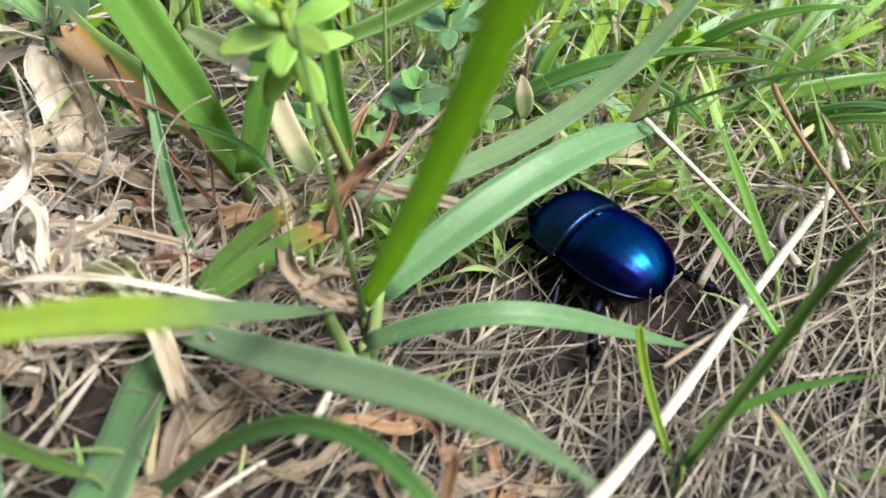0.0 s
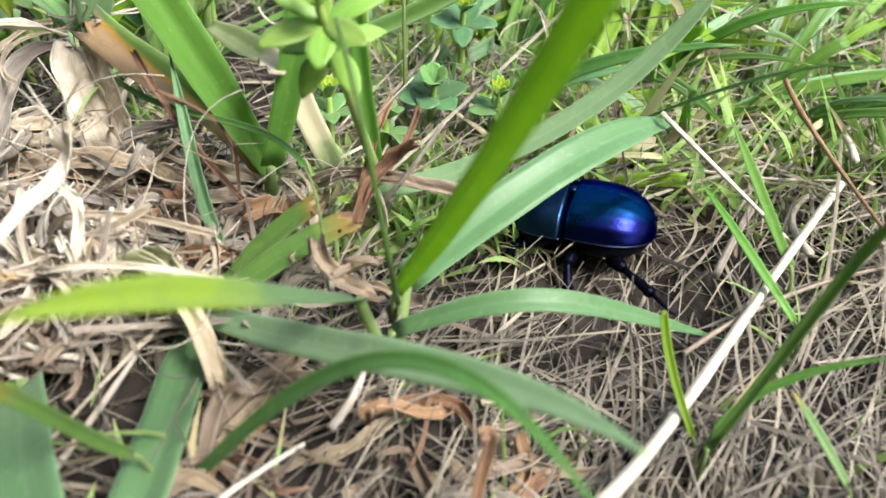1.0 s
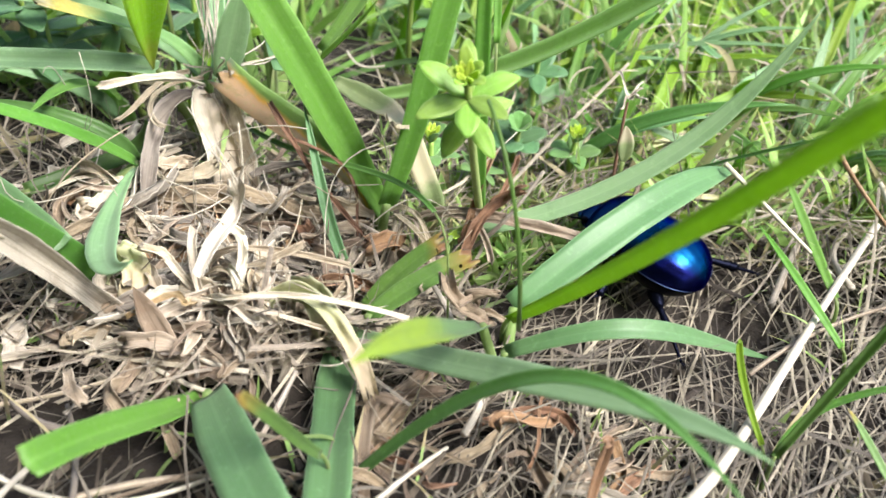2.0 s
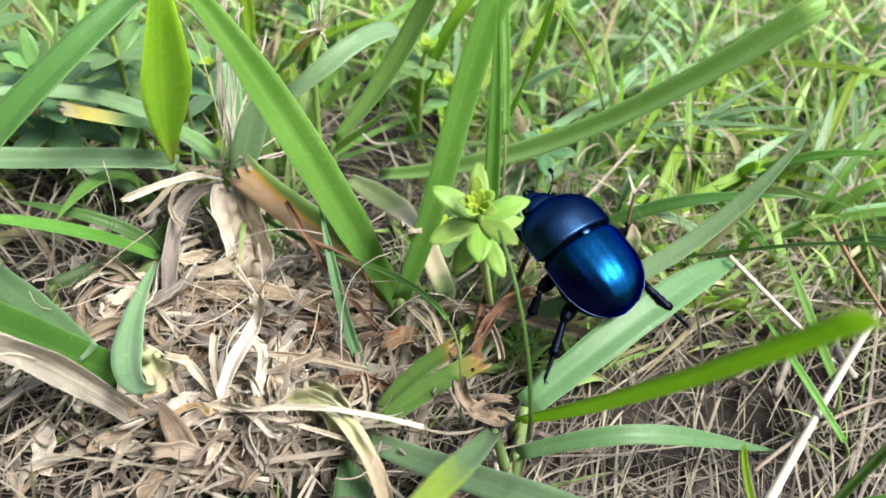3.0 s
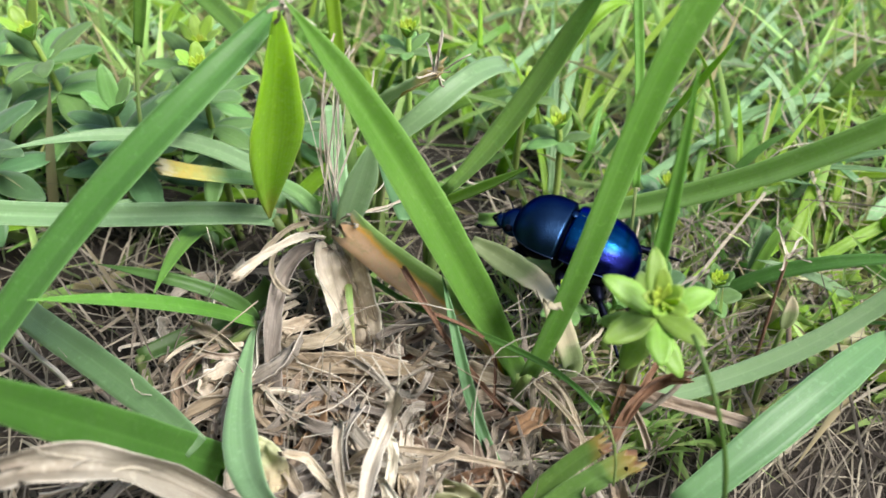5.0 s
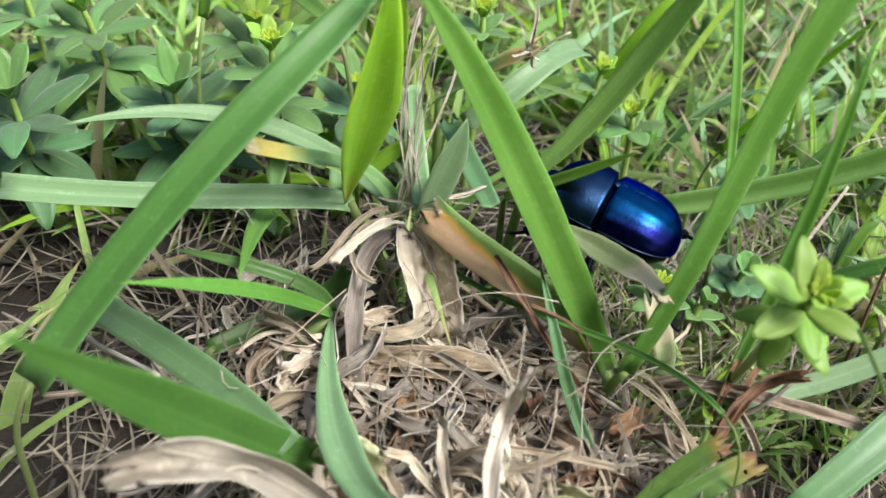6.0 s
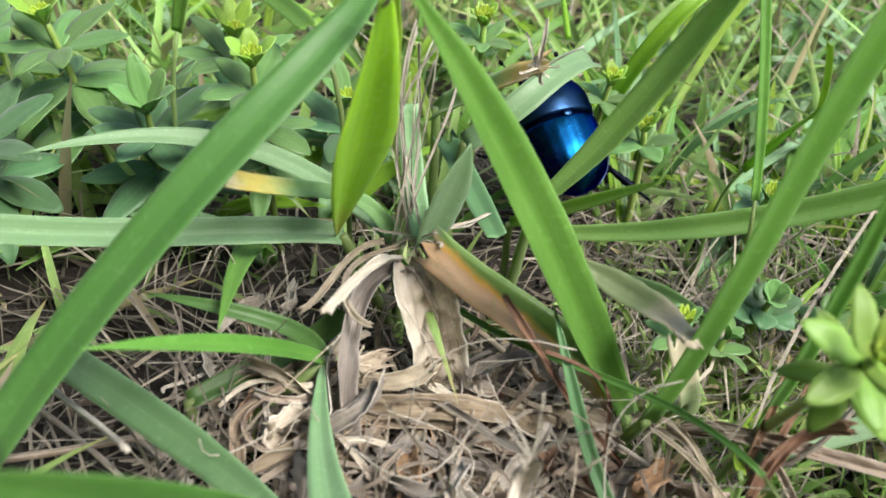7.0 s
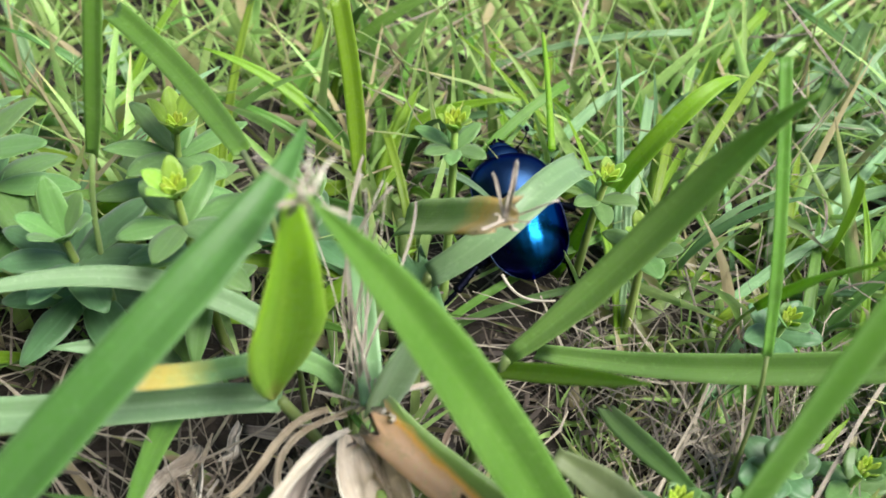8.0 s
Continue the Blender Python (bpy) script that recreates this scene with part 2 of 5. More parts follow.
def soil_material():
    m, nt, bsdf, out = material("soil")
    coord = nt.nodes.new("ShaderNodeTexCoord")
    a, b = noise_node(nt, 60, 6, coord.outputs["Object"]), noise_node(nt, 900, 5, coord.outputs["Object"])
    c = mix_node(nt, a.outputs["Fac"], (0.014, 0.010, 0.007), (0.045, 0.033, 0.022))
    c = mix_node(nt, b.outputs["Fac"], c, (0.10, 0.08, 0.05), "OVERLAY")
    far = nt.nodes.new("ShaderNodeVectorMath")
    far.operation = "LENGTH"
    nt.links.new(coord.outputs["Object"], far.inputs[0])
    turf = mix_node(nt, noise_node(nt, 9, 6, coord.outputs["Object"]).outputs["Fac"], (0.05, 0.10, 0.02), (0.13, 0.20, 0.05))
    c = mix_node(nt, ramp_node(nt, far.outputs["Value"], [(0.3, (0, 0, 0)), (0.55, (1, 1, 1))]).outputs[0], c, turf)
    nt.links.new(c, bsdf.inputs["Base Color"])
    bsdf.inputs["Roughness"].default_value = 0.9
    bump = nt.nodes.new("ShaderNodeBump")
    bump.inputs["Distance"].default_value = 0.0006
    nt.links.new(b.outputs["Fac"], bump.inputs["Height"])
    nt.links.new(bump.outputs[0], bsdf.inputs["Normal"])
    return m


SOIL = soil_material()


# near-black leaves for the added, unseen screen that the shell reflects
def dark_screen_material():
    m, nt, bsdf, out = material("shrubbery")
    coord = nt.nodes.new("ShaderNodeTexCoord")
    a = noise_node(nt, 40, 5, coord.outputs["Object"])
    nt.links.new(ramp_node(nt, a.outputs["Fac"], [(0.3, (0.006, 0.008, 0.005)), (0.7, (0.035, 0.05, 0.02))]).outputs[0], bsdf.inputs["Base Color"])
    bsdf.inputs["Roughness"].default_value = 0.85
    return m


DARK_SCREEN = dark_screen_material()


def chitin(name, face, edge, rough, pits=0.2, metal=1.0, margin=None):
    """Metallic beetle shell: its colour, a margin colour that also paints in violet sheen, the tint that it takes at
    grazing angles as metals do, and fine pits.
    """
    m, nt, bsdf, out = material(name)
    coord = nt.nodes.new("ShaderNodeTexCoord")
    patch = noise_node(nt, 420, 3, coord.outputs["Object"])
    fine = noise_node(nt, 4200, 3, coord.outputs["Object"])
    skin = mix_node(nt, patch.outputs["Fac"], tuple(c * 0.65 for c in face), tuple(c * 1.35 for c in face))
    # margin: own violet, plus iridescent sheen painted by position instead of angle
    if margin:
        uv = nt.nodes.new("ShaderNodeUVMap")
        sep = nt.nodes.new("ShaderNodeSeparateXYZ")
        nt.links.new(uv.outputs[0], sep.inputs[0])
        out_by = math_node(nt, "ADD", math_node(nt, "MULTIPLY", sep.outputs[0], 1.3), math_node(nt, "SUBTRACT", 0.32, math_node(nt, "MULTIPLY", sep.outputs[1], 0.75)))
        wobble = math_node(nt, "MULTIPLY", math_node(nt, "SUBTRACT", patch.outputs["Fac"], 0.5), 0.5)
        skin = mix_node(nt, ramp_node(nt, math_node(nt, "ADD", out_by, wobble), [(0.35, (0, 0, 0)), (0.8, (1, 1, 1))]).outputs[0], skin, margin)
    nt.links.new(skin, bsdf.inputs["Base Color"])
    bsdf.inputs["Metallic"].default_value = metal
    bsdf.inputs["Specular Tint"].default_value = (*edge, 1)
    nt.links.new(math_node(nt, "ADD", rough - 0.06, math_node(nt, "MULTIPLY", patch.outputs["Fac"], 0.12)), bsdf.inputs["Roughness"])
    bump = nt.nodes.new("ShaderNodeBump")
    bump.inputs["Strength"].default_value, bump.inputs["Distance"].default_value = pits, 0.00012
    nt.links.new(fine.outputs["Fac"], bump.inputs["Height"])
    nt.links.new(bump.outputs[0], bsdf.inputs["Normal"])
    return m


SHELL = chitin("blue wing case", (0.003, 0.052, 0.150), (0.28, 0.20, 1.0), 0.26, 0.2, margin=(0.009, 0.012, 0.095))
SHIELD = chitin("blue-black shield", (0.018, 0.046, 0.105), (0.16, 0.14, 0.42), 0.32, 0.3)
RIM = chitin("teal rim", (0.04, 0.06, 0.12), (0.12, 0.14, 0.3), 0.35)
LIMB = chitin("blue-black limb", (0.006, 0.007, 0.014), (0.015, 0.015, 0.05), 0.35, 0.5, metal=0.8)
BELLY = chitin("black belly", (0.004, 0.004, 0.007), (0.012, 0.012, 0.02), 0.45, metal=0.4)


# ---- building helpers ----
def mesh_of(name, verts, faces, mat, uvs=None, smooth=True):
    me = bpy.data.meshes.new(name)
    me.from_pydata(verts, [], faces)
    me.materials.append(mat)
    if uvs is not None:
        layer = me.uv_layers.new(name="UVMap")
        idx = np.empty(len(me.loops), dtype=np.int32)
        me.loops.foreach_get("vertex_index", idx)
        layer.data.foreach_set("uv", np.asarray(uvs, dtype=np.float32)[idx].ravel())
    me.polygons.foreach_set("use_smooth", [smooth] * len(me.polygons))
    me.update()
    return me


def unit(v):
    return v / (np.linalg.norm(v) + 1e-9)


def part(name, me, parent, label=""):
    ob = new(name, me)
    ob.parent = parent
    return tagged(ob, label)


def ground_z(x, y):
    """Height of the soil in cm at x, y in cm: a shallow hollow towards the eye on the right, with small humps."""
    hollow = 0.55 / (1 + np.exp(-(x + 0.5) / 0.8)) / (1 + np.exp((y - 7.9) / 0.7))
    hump = 0.12 * np.sin(x * 0.9 + 0.7) * np.cos(y * 0.7 - 0.4) + 0.07 * np.sin(x * 2.3 + y * 1.7)
    fade = np.exp(-((x + 2) ** 2 + (y - 8) ** 2) / 900.0)
    return -0.42 - hollow + hump * fade


def curve_point(c, u):
    a, b = 1 - u, u
    return a * a * a * c[0] + 3 * a * a * b * c[1] + 3 * a * b * b * c[2] + b * b * b * c[3]


def strip_mesh(name, ctrl, width, mat, rows=26, cols=7, fold=0.18, twist=0.0, tip="point", base=0.75, curl=0.0, facing=(0.0, -0.55, 0.85), wave=0.0, seed=0, thick=0.012, crumple=0.0):
    """A closed, thin, folded strip along a cubic curve: a grass blade, sheath or straw. ctrl and width in cm."""
    rnd = random.Random(seed)
    c = [np.array(p, dtype=float) for p in ctrl]
    verts, uvs, faces = [], [], []
    hint = np.array(facing)
    ph = rnd.uniform(0, 6.28)
    for side in (1, -1):
        for i in range(rows):
            u = i / (rows - 1)
            p = curve_point(c, u)
            tan = curve_point(c, min(1, u + 0.01)) - curve_point(c, max(0, u - 0.01))
            tan /= np.linalg.norm(tan) + 1e-9
            lat = np.cross(tan, hint)
            lat /= np.linalg.norm(lat) + 1e-9
            nor = np.cross(lat, tan)
            a = radians(twist) * (u - 0.3)
            lat, nor = lat * math.cos(a) + nor * math.sin(a), nor * math.cos(a) - lat * math.sin(a)
            if tip == "point":
                w = (base + (1 - base) * min(1, u / 0.25)) * (1 - max(0, (u - 0.45) / 0.55) ** 2.2)
            elif tip == "leaf":
                w = math.sin(math.pi * min(1, max(0.0, u * 0.93 + 0.05))) ** 0.75
            elif tip == "both":
                w = min(1, (u / 0.5) ** 0.8 + 0.1) * (1 - max(0, (u - 0.5) / 0.5) ** 1.3)
            else:
                w = base + (1 - base) * min(1, u / 0.3)
            w = max(w, 0.03)
            if wave:
                w *= 1 + wave * math.sin(u * 17 + ph) * 0.5
            w *= 1 + 0.05 * noise.noise((u * 19, ph, 0.3)) + 0.25 * crumple * noise.noise((u * 8, ph, 7.1))
            for j in range(cols):
                s = j / (cols - 1) * 2 - 1
                off = lat * (s * w * width / 2)
                depth = fold * width * w * (abs(s) - 0.4) + curl * width * w * s * s
                if wave:
                    depth += wave * width * 0.35 * math.sin(u * 11 + s * 2 + ph)
                if crumple:
                    at = p * 2.6 + lat * (s * 1.1)
                    depth += crumple * width * (0.9 * noise.noise((at[0], at[1], at[2] + ph)) + 0.35 * noise.noise((at[0] * 3, at[1] * 3, at[2] * 3 - ph)))
                end = 0.0
                if tip == "cut" and u > 0.93:
                    end = noise.noise((s * 3, ph, 2.0)) * 0.3 * width
                if tip == "ragged" and u > 0.9:
                    end = rnd.uniform(-0.6, 0.5) * width * (u - 0.9) / 0.1
                q = p + off + nor * (depth - (1 - side) * thick / 2) + tan * end
                verts.append(tuple(q * CM))
                uvs.append((s * 0.5 + 0.5, u))
    n = rows * cols
    for i in range(rows - 1):
        for j in range(cols - 1):
            a = i * cols + j
            faces.append((a, a + 1, a + cols + 1, a + cols))
            faces.append((n + a, n + a + cols, n + a + cols + 1, n + a + 1))
    for i in range(rows - 1):
        a, b = i * cols, i * cols + cols - 1
        faces.append((a, a + cols, n + a + cols, n + a))
        faces.append((b, n + b, n + b + cols, b + cols))
    for j in range(cols - 1):
        b = (rows - 1) * cols + j
        faces.append((j, n + j, n + j + 1, j + 1))
        faces.append((b, b + 1, n + b + 1, n + b))
    return mesh_of(name, verts, faces, mat, uvs)


def tube_mesh(name, pts, radii, mat, sides=8):
    """A tapered round stem through points in cm."""
    verts, faces, uvs = [], [], []
    pts = [np.array(p, dtype=float) for p in pts]
    for i, p in enumerate(pts):
        tan = pts[min(i + 1, len(pts) - 1)] - pts[max(i - 1, 0)]
        tan /= np.linalg.norm(tan) + 1e-9
        a = np.cross(tan, (0.31, 0.9, 0.27))
        a /= np.linalg.norm(a) + 1e-9
        b = np.cross(tan, a)
        for k in range(sides):
            th = 6.28318 * k / sides
            verts.append(tuple((p + (a * math.cos(th) + b * math.sin(th)) * radii[i]) * CM))
            uvs.append((k / sides, i / (len(pts) - 1)))
    for i in range(len(pts) - 1):
        for k in range(sides):
            q = (k + 1) % sides
            faces.append((i * sides + k, i * sides + q, (i + 1) * sides + q, (i + 1) * sides + k))
    faces.append(tuple(range(sides))[::-1])
    faces.append(tuple((len(pts) - 1) * sides + k for k in range(sides)))
    return mesh_of(name, verts, faces, mat, uvs)


def bezier(ctrl, n):
    c = [np.array(p, dtype=float) for p in ctrl]
    return [curve_point(c, i / (n - 1)) for i in range(n)]


count = [0]


def child(name, me, parent, label=""):
    """A part whose mesh is laid out in world cm, under a thing whose Empty stands at its base."""
    ob = new(name, me)
    ob.parent = parent
    ob.matrix_parent_inverse = Matrix.Translation(-parent.location)
    return tagged(ob, label)


def base_empty(name, x, y, label, category, group=""):
    e = new(name)
    e.empty_display_size = 0.003
    e.location = (x * CM, y * CM, float(ground_z(x, y)) * CM)
    return tagged(e, label, category, group)


def grass_tuft(at, label):
    return base_empty("grass_tuft", at[0], at[1], label, "grass tuft", "grass tufts")


def tuft_blade(tuft, p0, p1, p2, p3, width, mat, label, sheath=True, **kw):
    count[0] += 1
    ob = child("blade", strip_mesh("blade", (p0, p1, p2, p3), width, mat, seed=count[0], **kw), tuft, label)
    foot = np.array(tuft.location) / CM
    p = np.array(p0)
    if sheath and p[2] - foot[2] > 0.12 and np.linalg.norm(p - foot) > 0.1:
        pts = bezier((foot - (0, 0, 0.1), foot * 0.7 + p * 0.3 + (0, 0, 0.05), foot * 0.25 + p * 0.75, p), 7)
        child("sheath", tube_mesh("sheath", pts, [min(0.075, width * 0.3) * (1 - 0.25 * i / 6) for i in range(7)], SHEATH, 8), tuft, "pale green sheath")
    return ob


def frayed_tip(tuft, at, n, reach, seed):
    """Bleached torn threads at the top of a blade."""
    rnd = random.Random(seed)
    at = np.array(at)
    for k in range(n):
        d = np.array([rnd.gauss(0.1, 0.5), rnd.gauss(0.2, 0.5), rnd.gauss(0.1, 0.6)]) * reach
        b = np.array([rnd.gauss(0, 0.2), rnd.gauss(0, 0.2), rnd.gauss(0, 0.2)]) * reach
        child("frayed_thread", strip_mesh("frayed_thread", (at - d * 0.15, at + d * 0.3 + b, at + d * 0.7 - b, at + d), rnd.uniform(0.01, 0.035), rnd.choice((STRAW, CREAM)), rows=12, cols=5, curl=0.3, wave=0.3, twist=60, tip="ragged", seed=seed + k), tuft, "bleached frayed blade tip")


def stalk(p0, p1, p2, p3, width, mat, label, name="grass_stalk", category="grass stalk"):
    count[0] += 1
    rnd = random.Random(count[0])
    pts = bezier((p0, p1, p2, p3), 18)
    me = tube_mesh(name, pts, [width / 2 * (1.05 - 0.35 * i / 17) * rnd.uniform(0.9, 1.1) for i in range(18)], mat, 8)
    return tagged(new(name, me), label, category, "loose stalks")


def dry_leaf(p0, p1, p2, p3, width, mat, label, name="dry_leaf"):
    """A withered leaf: rolled, wavy, torn at its end, with loose fibres."""
    count[0] += 1
    rnd = random.Random(count[0])
    thing = base_empty(name, p0[0], p0[1], label, "dry leaf", "dry leaves")
    child("leaf", strip_mesh("leaf", (p0, p1, p2, p3), width * 1.15, mat, rows=40, cols=11, curl=0.35, wave=0.2, crumple=0.3, tip="ragged", twist=35, seed=count[0], base=0.8), thing)
    c = [np.array(p) for p in (p0, p1, p2, p3)]
    for k in range(4):
        u = rnd.uniform(0.5, 1.0)
        a = curve_point(c, u)
        d = curve_point(c, min(1, u + 0.05)) - curve_point(c, u - 0.05)
        d = d / (np.linalg.norm(d) + 1e-9)
        v = np.array([rnd.gauss(0, 0.5), rnd.gauss(0, 0.5), rnd.gauss(0.2, 0.4)])
        n = rnd.uniform(0.3, 0.8)
        child("fibre", tube_mesh("fibre", bezier((a, a + d * n * 0.4, a + (d + v * 0.4) * n * 0.7, a + (d + v) * n), 8), [0.014 - 0.001 * i for i in range(8)], STRAW, 5), thing)
    return thing


def blade(p0, p1, p2, p3, width, mat, label, name="grass_shoot", category="grass shoot", group="grass shoots", sheath=True, **kw):
    """A single shoot: one blade and, where it begins above the soil, the sheath it grows from."""
    count[0] += 1
    foot = np.array([p0[0], p0[1], 0.0])
    shoot = base_empty(name, foot[0], foot[1], label, category, group)
    child("blade", strip_mesh("blade", (p0, p1, p2, p3), width, mat, seed=count[0], **kw), shoot)
    low, p = np.array(shoot.location) / CM, np.array(p0, dtype=float)
    if sheath and p[2] - low[2] > 0.15:
        tan = unit(p - np.array(p1, dtype=float))
        drop = p[2] - low[2]
        run = np.array([tan[0], tan[1], 0]) * drop * 0.3
        low = low + run
        pts = bezier((low - (0, 0, 0.1), low * 0.6 + p * 0.4, p + tan * 0.35 * drop, p), 9)
        child("sheath", tube_mesh("sheath", pts, [min(0.035, width * 0.22) * (1 - 0.2 * i / 8) for i in range(9)], SHEATH, 8), shoot, "pale green sheath")
    return shoot


# ---- ground: one sheet out to the horizon ----
def build_ground():
    verts, faces = [], []
    rings, segs = 110, 96
    radius = [0.25 * 1.115 ** i for i in range(rings)]
    verts.append((-0.02, 0.08, float(ground_z(-2, 8)) * CM))
    for r in radius:
        for k in range(segs):
            th = 6.28318 * k / segs
            x, y = -2 + r * math.cos(th), 8 + r * math.sin(th)
            verts.append((x * CM, y * CM, float(ground_z(x, y)) * CM))
    for k in range(segs):
        faces.append((0, 1 + k, 1 + (k + 1) % segs))
    for i in range(rings - 1):
        for k in range(segs):
            q = (k + 1) % segs
            a, b = 1 + i * segs, 1 + (i + 1) * segs
            faces.append((a + k, b + k, b + q, a + q))
    return tagged(new("ground", mesh_of("ground", verts, faces, SOIL)), "dark brown soil under the turf", "ground", kind="structure")


build_ground()


def build_dark_screen():
    """An unseen dark screen, added behind and beside the eye to block light and darken the beetle's reflections: dense
    leaves on crooked stems.
    """
    verts, faces = [], []
    rnd = random.Random(3)

    def leaf(p, size):
        a, b = rnd.uniform(0, 6.283), rnd.uniform(-0.9, 0.9)
        d = np.array([math.cos(a) * math.cos(b), math.sin(a) * math.cos(b), math.sin(b)])
        side = unit(np.cross(d, (rnd.gauss(0, 1), rnd.gauss(0, 1), 1)))
        o = len(verts)
        for q in (p, p + d * size * 0.45 + side * size * 0.28, p + d * size, p + d * size * 0.45 - side * size * 0.28):
            verts.append(tuple(q))
        faces.append((o, o + 1, o + 2, o + 3))

    for k in range(9000):
        th = radians(rnd.uniform(165, 300))
        h = rnd.uniform(0.0, 1.0) ** 0.8
        bulge = 0.12 * math.sin(th * 5) + 0.10 * math.sin(h * 7 + th * 3)
        r = 0.82 + bulge + rnd.uniform(-0.02, 0.22) - 0.1 * h
        leaf(np.array([r * math.cos(th), 0.08 + r * math.sin(th), (0.98 + 0.1 * math.sin(th * 7)) * h]), rnd.uniform(0.05, 0.11))
    for k in range(26):
        th = radians(165 + 135 * (k + 0.5) / 26)
        r, w, lean = 0.98, 0.012, rnd.uniform(-0.1, 0.1)
        o = len(verts)
        for z in (-0.02, 0.5, 0.95):
            for q in range(5):
                verts.append(((r + lean * z) * math.cos(th) + w * math.cos(q * 1.2566), 0.08 + (r + lean * z) * math.sin(th) + w * math.sin(q * 1.2566), z))
        for row in (0, 1):
            for q in range(5):
                faces.append((o + row * 5 + q, o + row * 5 + (q + 1) % 5, o + row * 5 + 5 + (q + 1) % 5, o + row * 5 + 5 + q))
    return tagged(new("backdrop", mesh_of("backdrop", verts, faces, DARK_SCREEN, smooth=False)), "unseen dark leafy screen added behind the viewer to darken reflections", "shrubbery", kind="structure")


build_dark_screen()


def strips(name, items, mat, rows=5, grown=False):
    """Many thin three-vertex-wide strips in one mesh. items: base, direction, length, width, bend vector, side vector, in cm."""
    verts, faces, uvs = [], [], []
    for base, d, length, width, bend, side, taper in items:
        o = len(verts)
        nor = np.cross(side, d)
        for i in range(rows):
            u = i / (rows - 1)
            p = base + d * (length * u) + bend * (u * u * length)
            w = width * (1 - taper * max(0, (u - 0.3) / 0.7) ** 1.6) * (1 if grown else min(1, 0.35 + 2.6 * u)) / 2
            for s in (-1, 0, 1):
                verts.append(tuple((p + side * (s * w) + nor * ((0.35 if s == 0 else 0) * w)) * CM))
                uvs.append((s * 0.5 + 0.5, u))
        for i in range(rows - 1):
            for j in (0, 1):
                a = o + i * 3 + j
                faces.append((a, a + 1, a + 4, a + 3))
    return mesh_of(name, verts, faces, mat, uvs)


# the beetle's way over the litter, in cm
WAY = ((1.9, 6.8), (1.45, 7.2), (1.2, 7.3), (0.9, 7.5), (0.5, 7.8), (0.0, 8.0), (-0.3, 8.5), (-0.5, 8.9), (-1.0, 9.5), (-1.5, 9.9), (-2.0, 10.3), (-2.5, 11.0), (-2.6, 11.8), (-2.4, 12.6), (-2.8, 13.1))


def near_way(x, y, r):
    """Whether a place lies within r cm of the beetle's way."""
    return any((x - a) ** 2 + (y - b) ** 2 < r * r for a, b in WAY)


rng = np.random.default_rng(7)


def litter_items(n, box, length, width, lift, angle=None, spread=3.14, tilt=0.16, bent=0.28):
    items = []
    for _ in range(n):
        x, y = rng.uniform(box[0], box[1]), rng.uniform(box[2], box[3])
        a = (angle if angle is not None else 0) + rng.normal(0, spread) if spread < 3 else rng.uniform(0, 6.283)
        hole = math.sin(x * 2.1 + 1.3 * math.sin(y * 1.7)) * math.sin(y * 2.6 + 1.1 * math.sin(x * 1.9 + 0.5))
        if hole > 0.42 and rng.uniform() < 0.75:
            continue
        if (-2.6 < x < 0.8 and 1.5 < y < 5.5 and lift[1] > 0.15 and rng.uniform() < 0.65) or (-5.2 < x < -2.8 and 7.0 < y < 8.4 and lift[1] > 0.15 and rng.uniform() < 0.4):
            continue
        if near_way(x, y, 1.1) and y < 8.4 and lift[1] > 0.15 and rng.uniform() < 0.35:
            continue
        if x < -4.8 and y < 9.5 and rng.uniform() < 0.2:
            continue
        if math.hypot(x + 4.5, y - 8.75) < 0.5 or (x < -4.8 and 9.0 < y < 12.5 and rng.uniform() < 0.1):
            continue
        t = rng.normal(0.03, tilt)
        high = rng.uniform(*lift)
        if lift[1] > 0.65 and near_way(x, y, 2.2):
            continue
        if near_way(x, y, 2.4) and y < 8.6:
            t, high = t * 0.2, high * 0.6
        if near_way(x, y, 1.3):
            t, high = t * 0.1, high * (0.2 if y < 8.2 else 1.2)
        d = np.array([math.cos(a) * math.cos(t), math.sin(a) * math.cos(t), math.sin(t)])
        ln, w = rng.uniform(*length), rng.uniform(*width)
        side = unit(np.cross(d, (0, 0, 1)) + np.array([0, 0, rng.normal(0, 0.5)]))
        side = unit(side - d * (side @ d))
        base = np.array([x, y, float(ground_z(x, y)) + high]) - d * ln * 0.5
        items.append((base, d, ln, w, np.array([rng.normal(0, bent), rng.normal(0, bent), rng.normal(-0.05, bent * 0.6)]), side, rng.choice([0.1, 0.5, 0.9])))
    return items


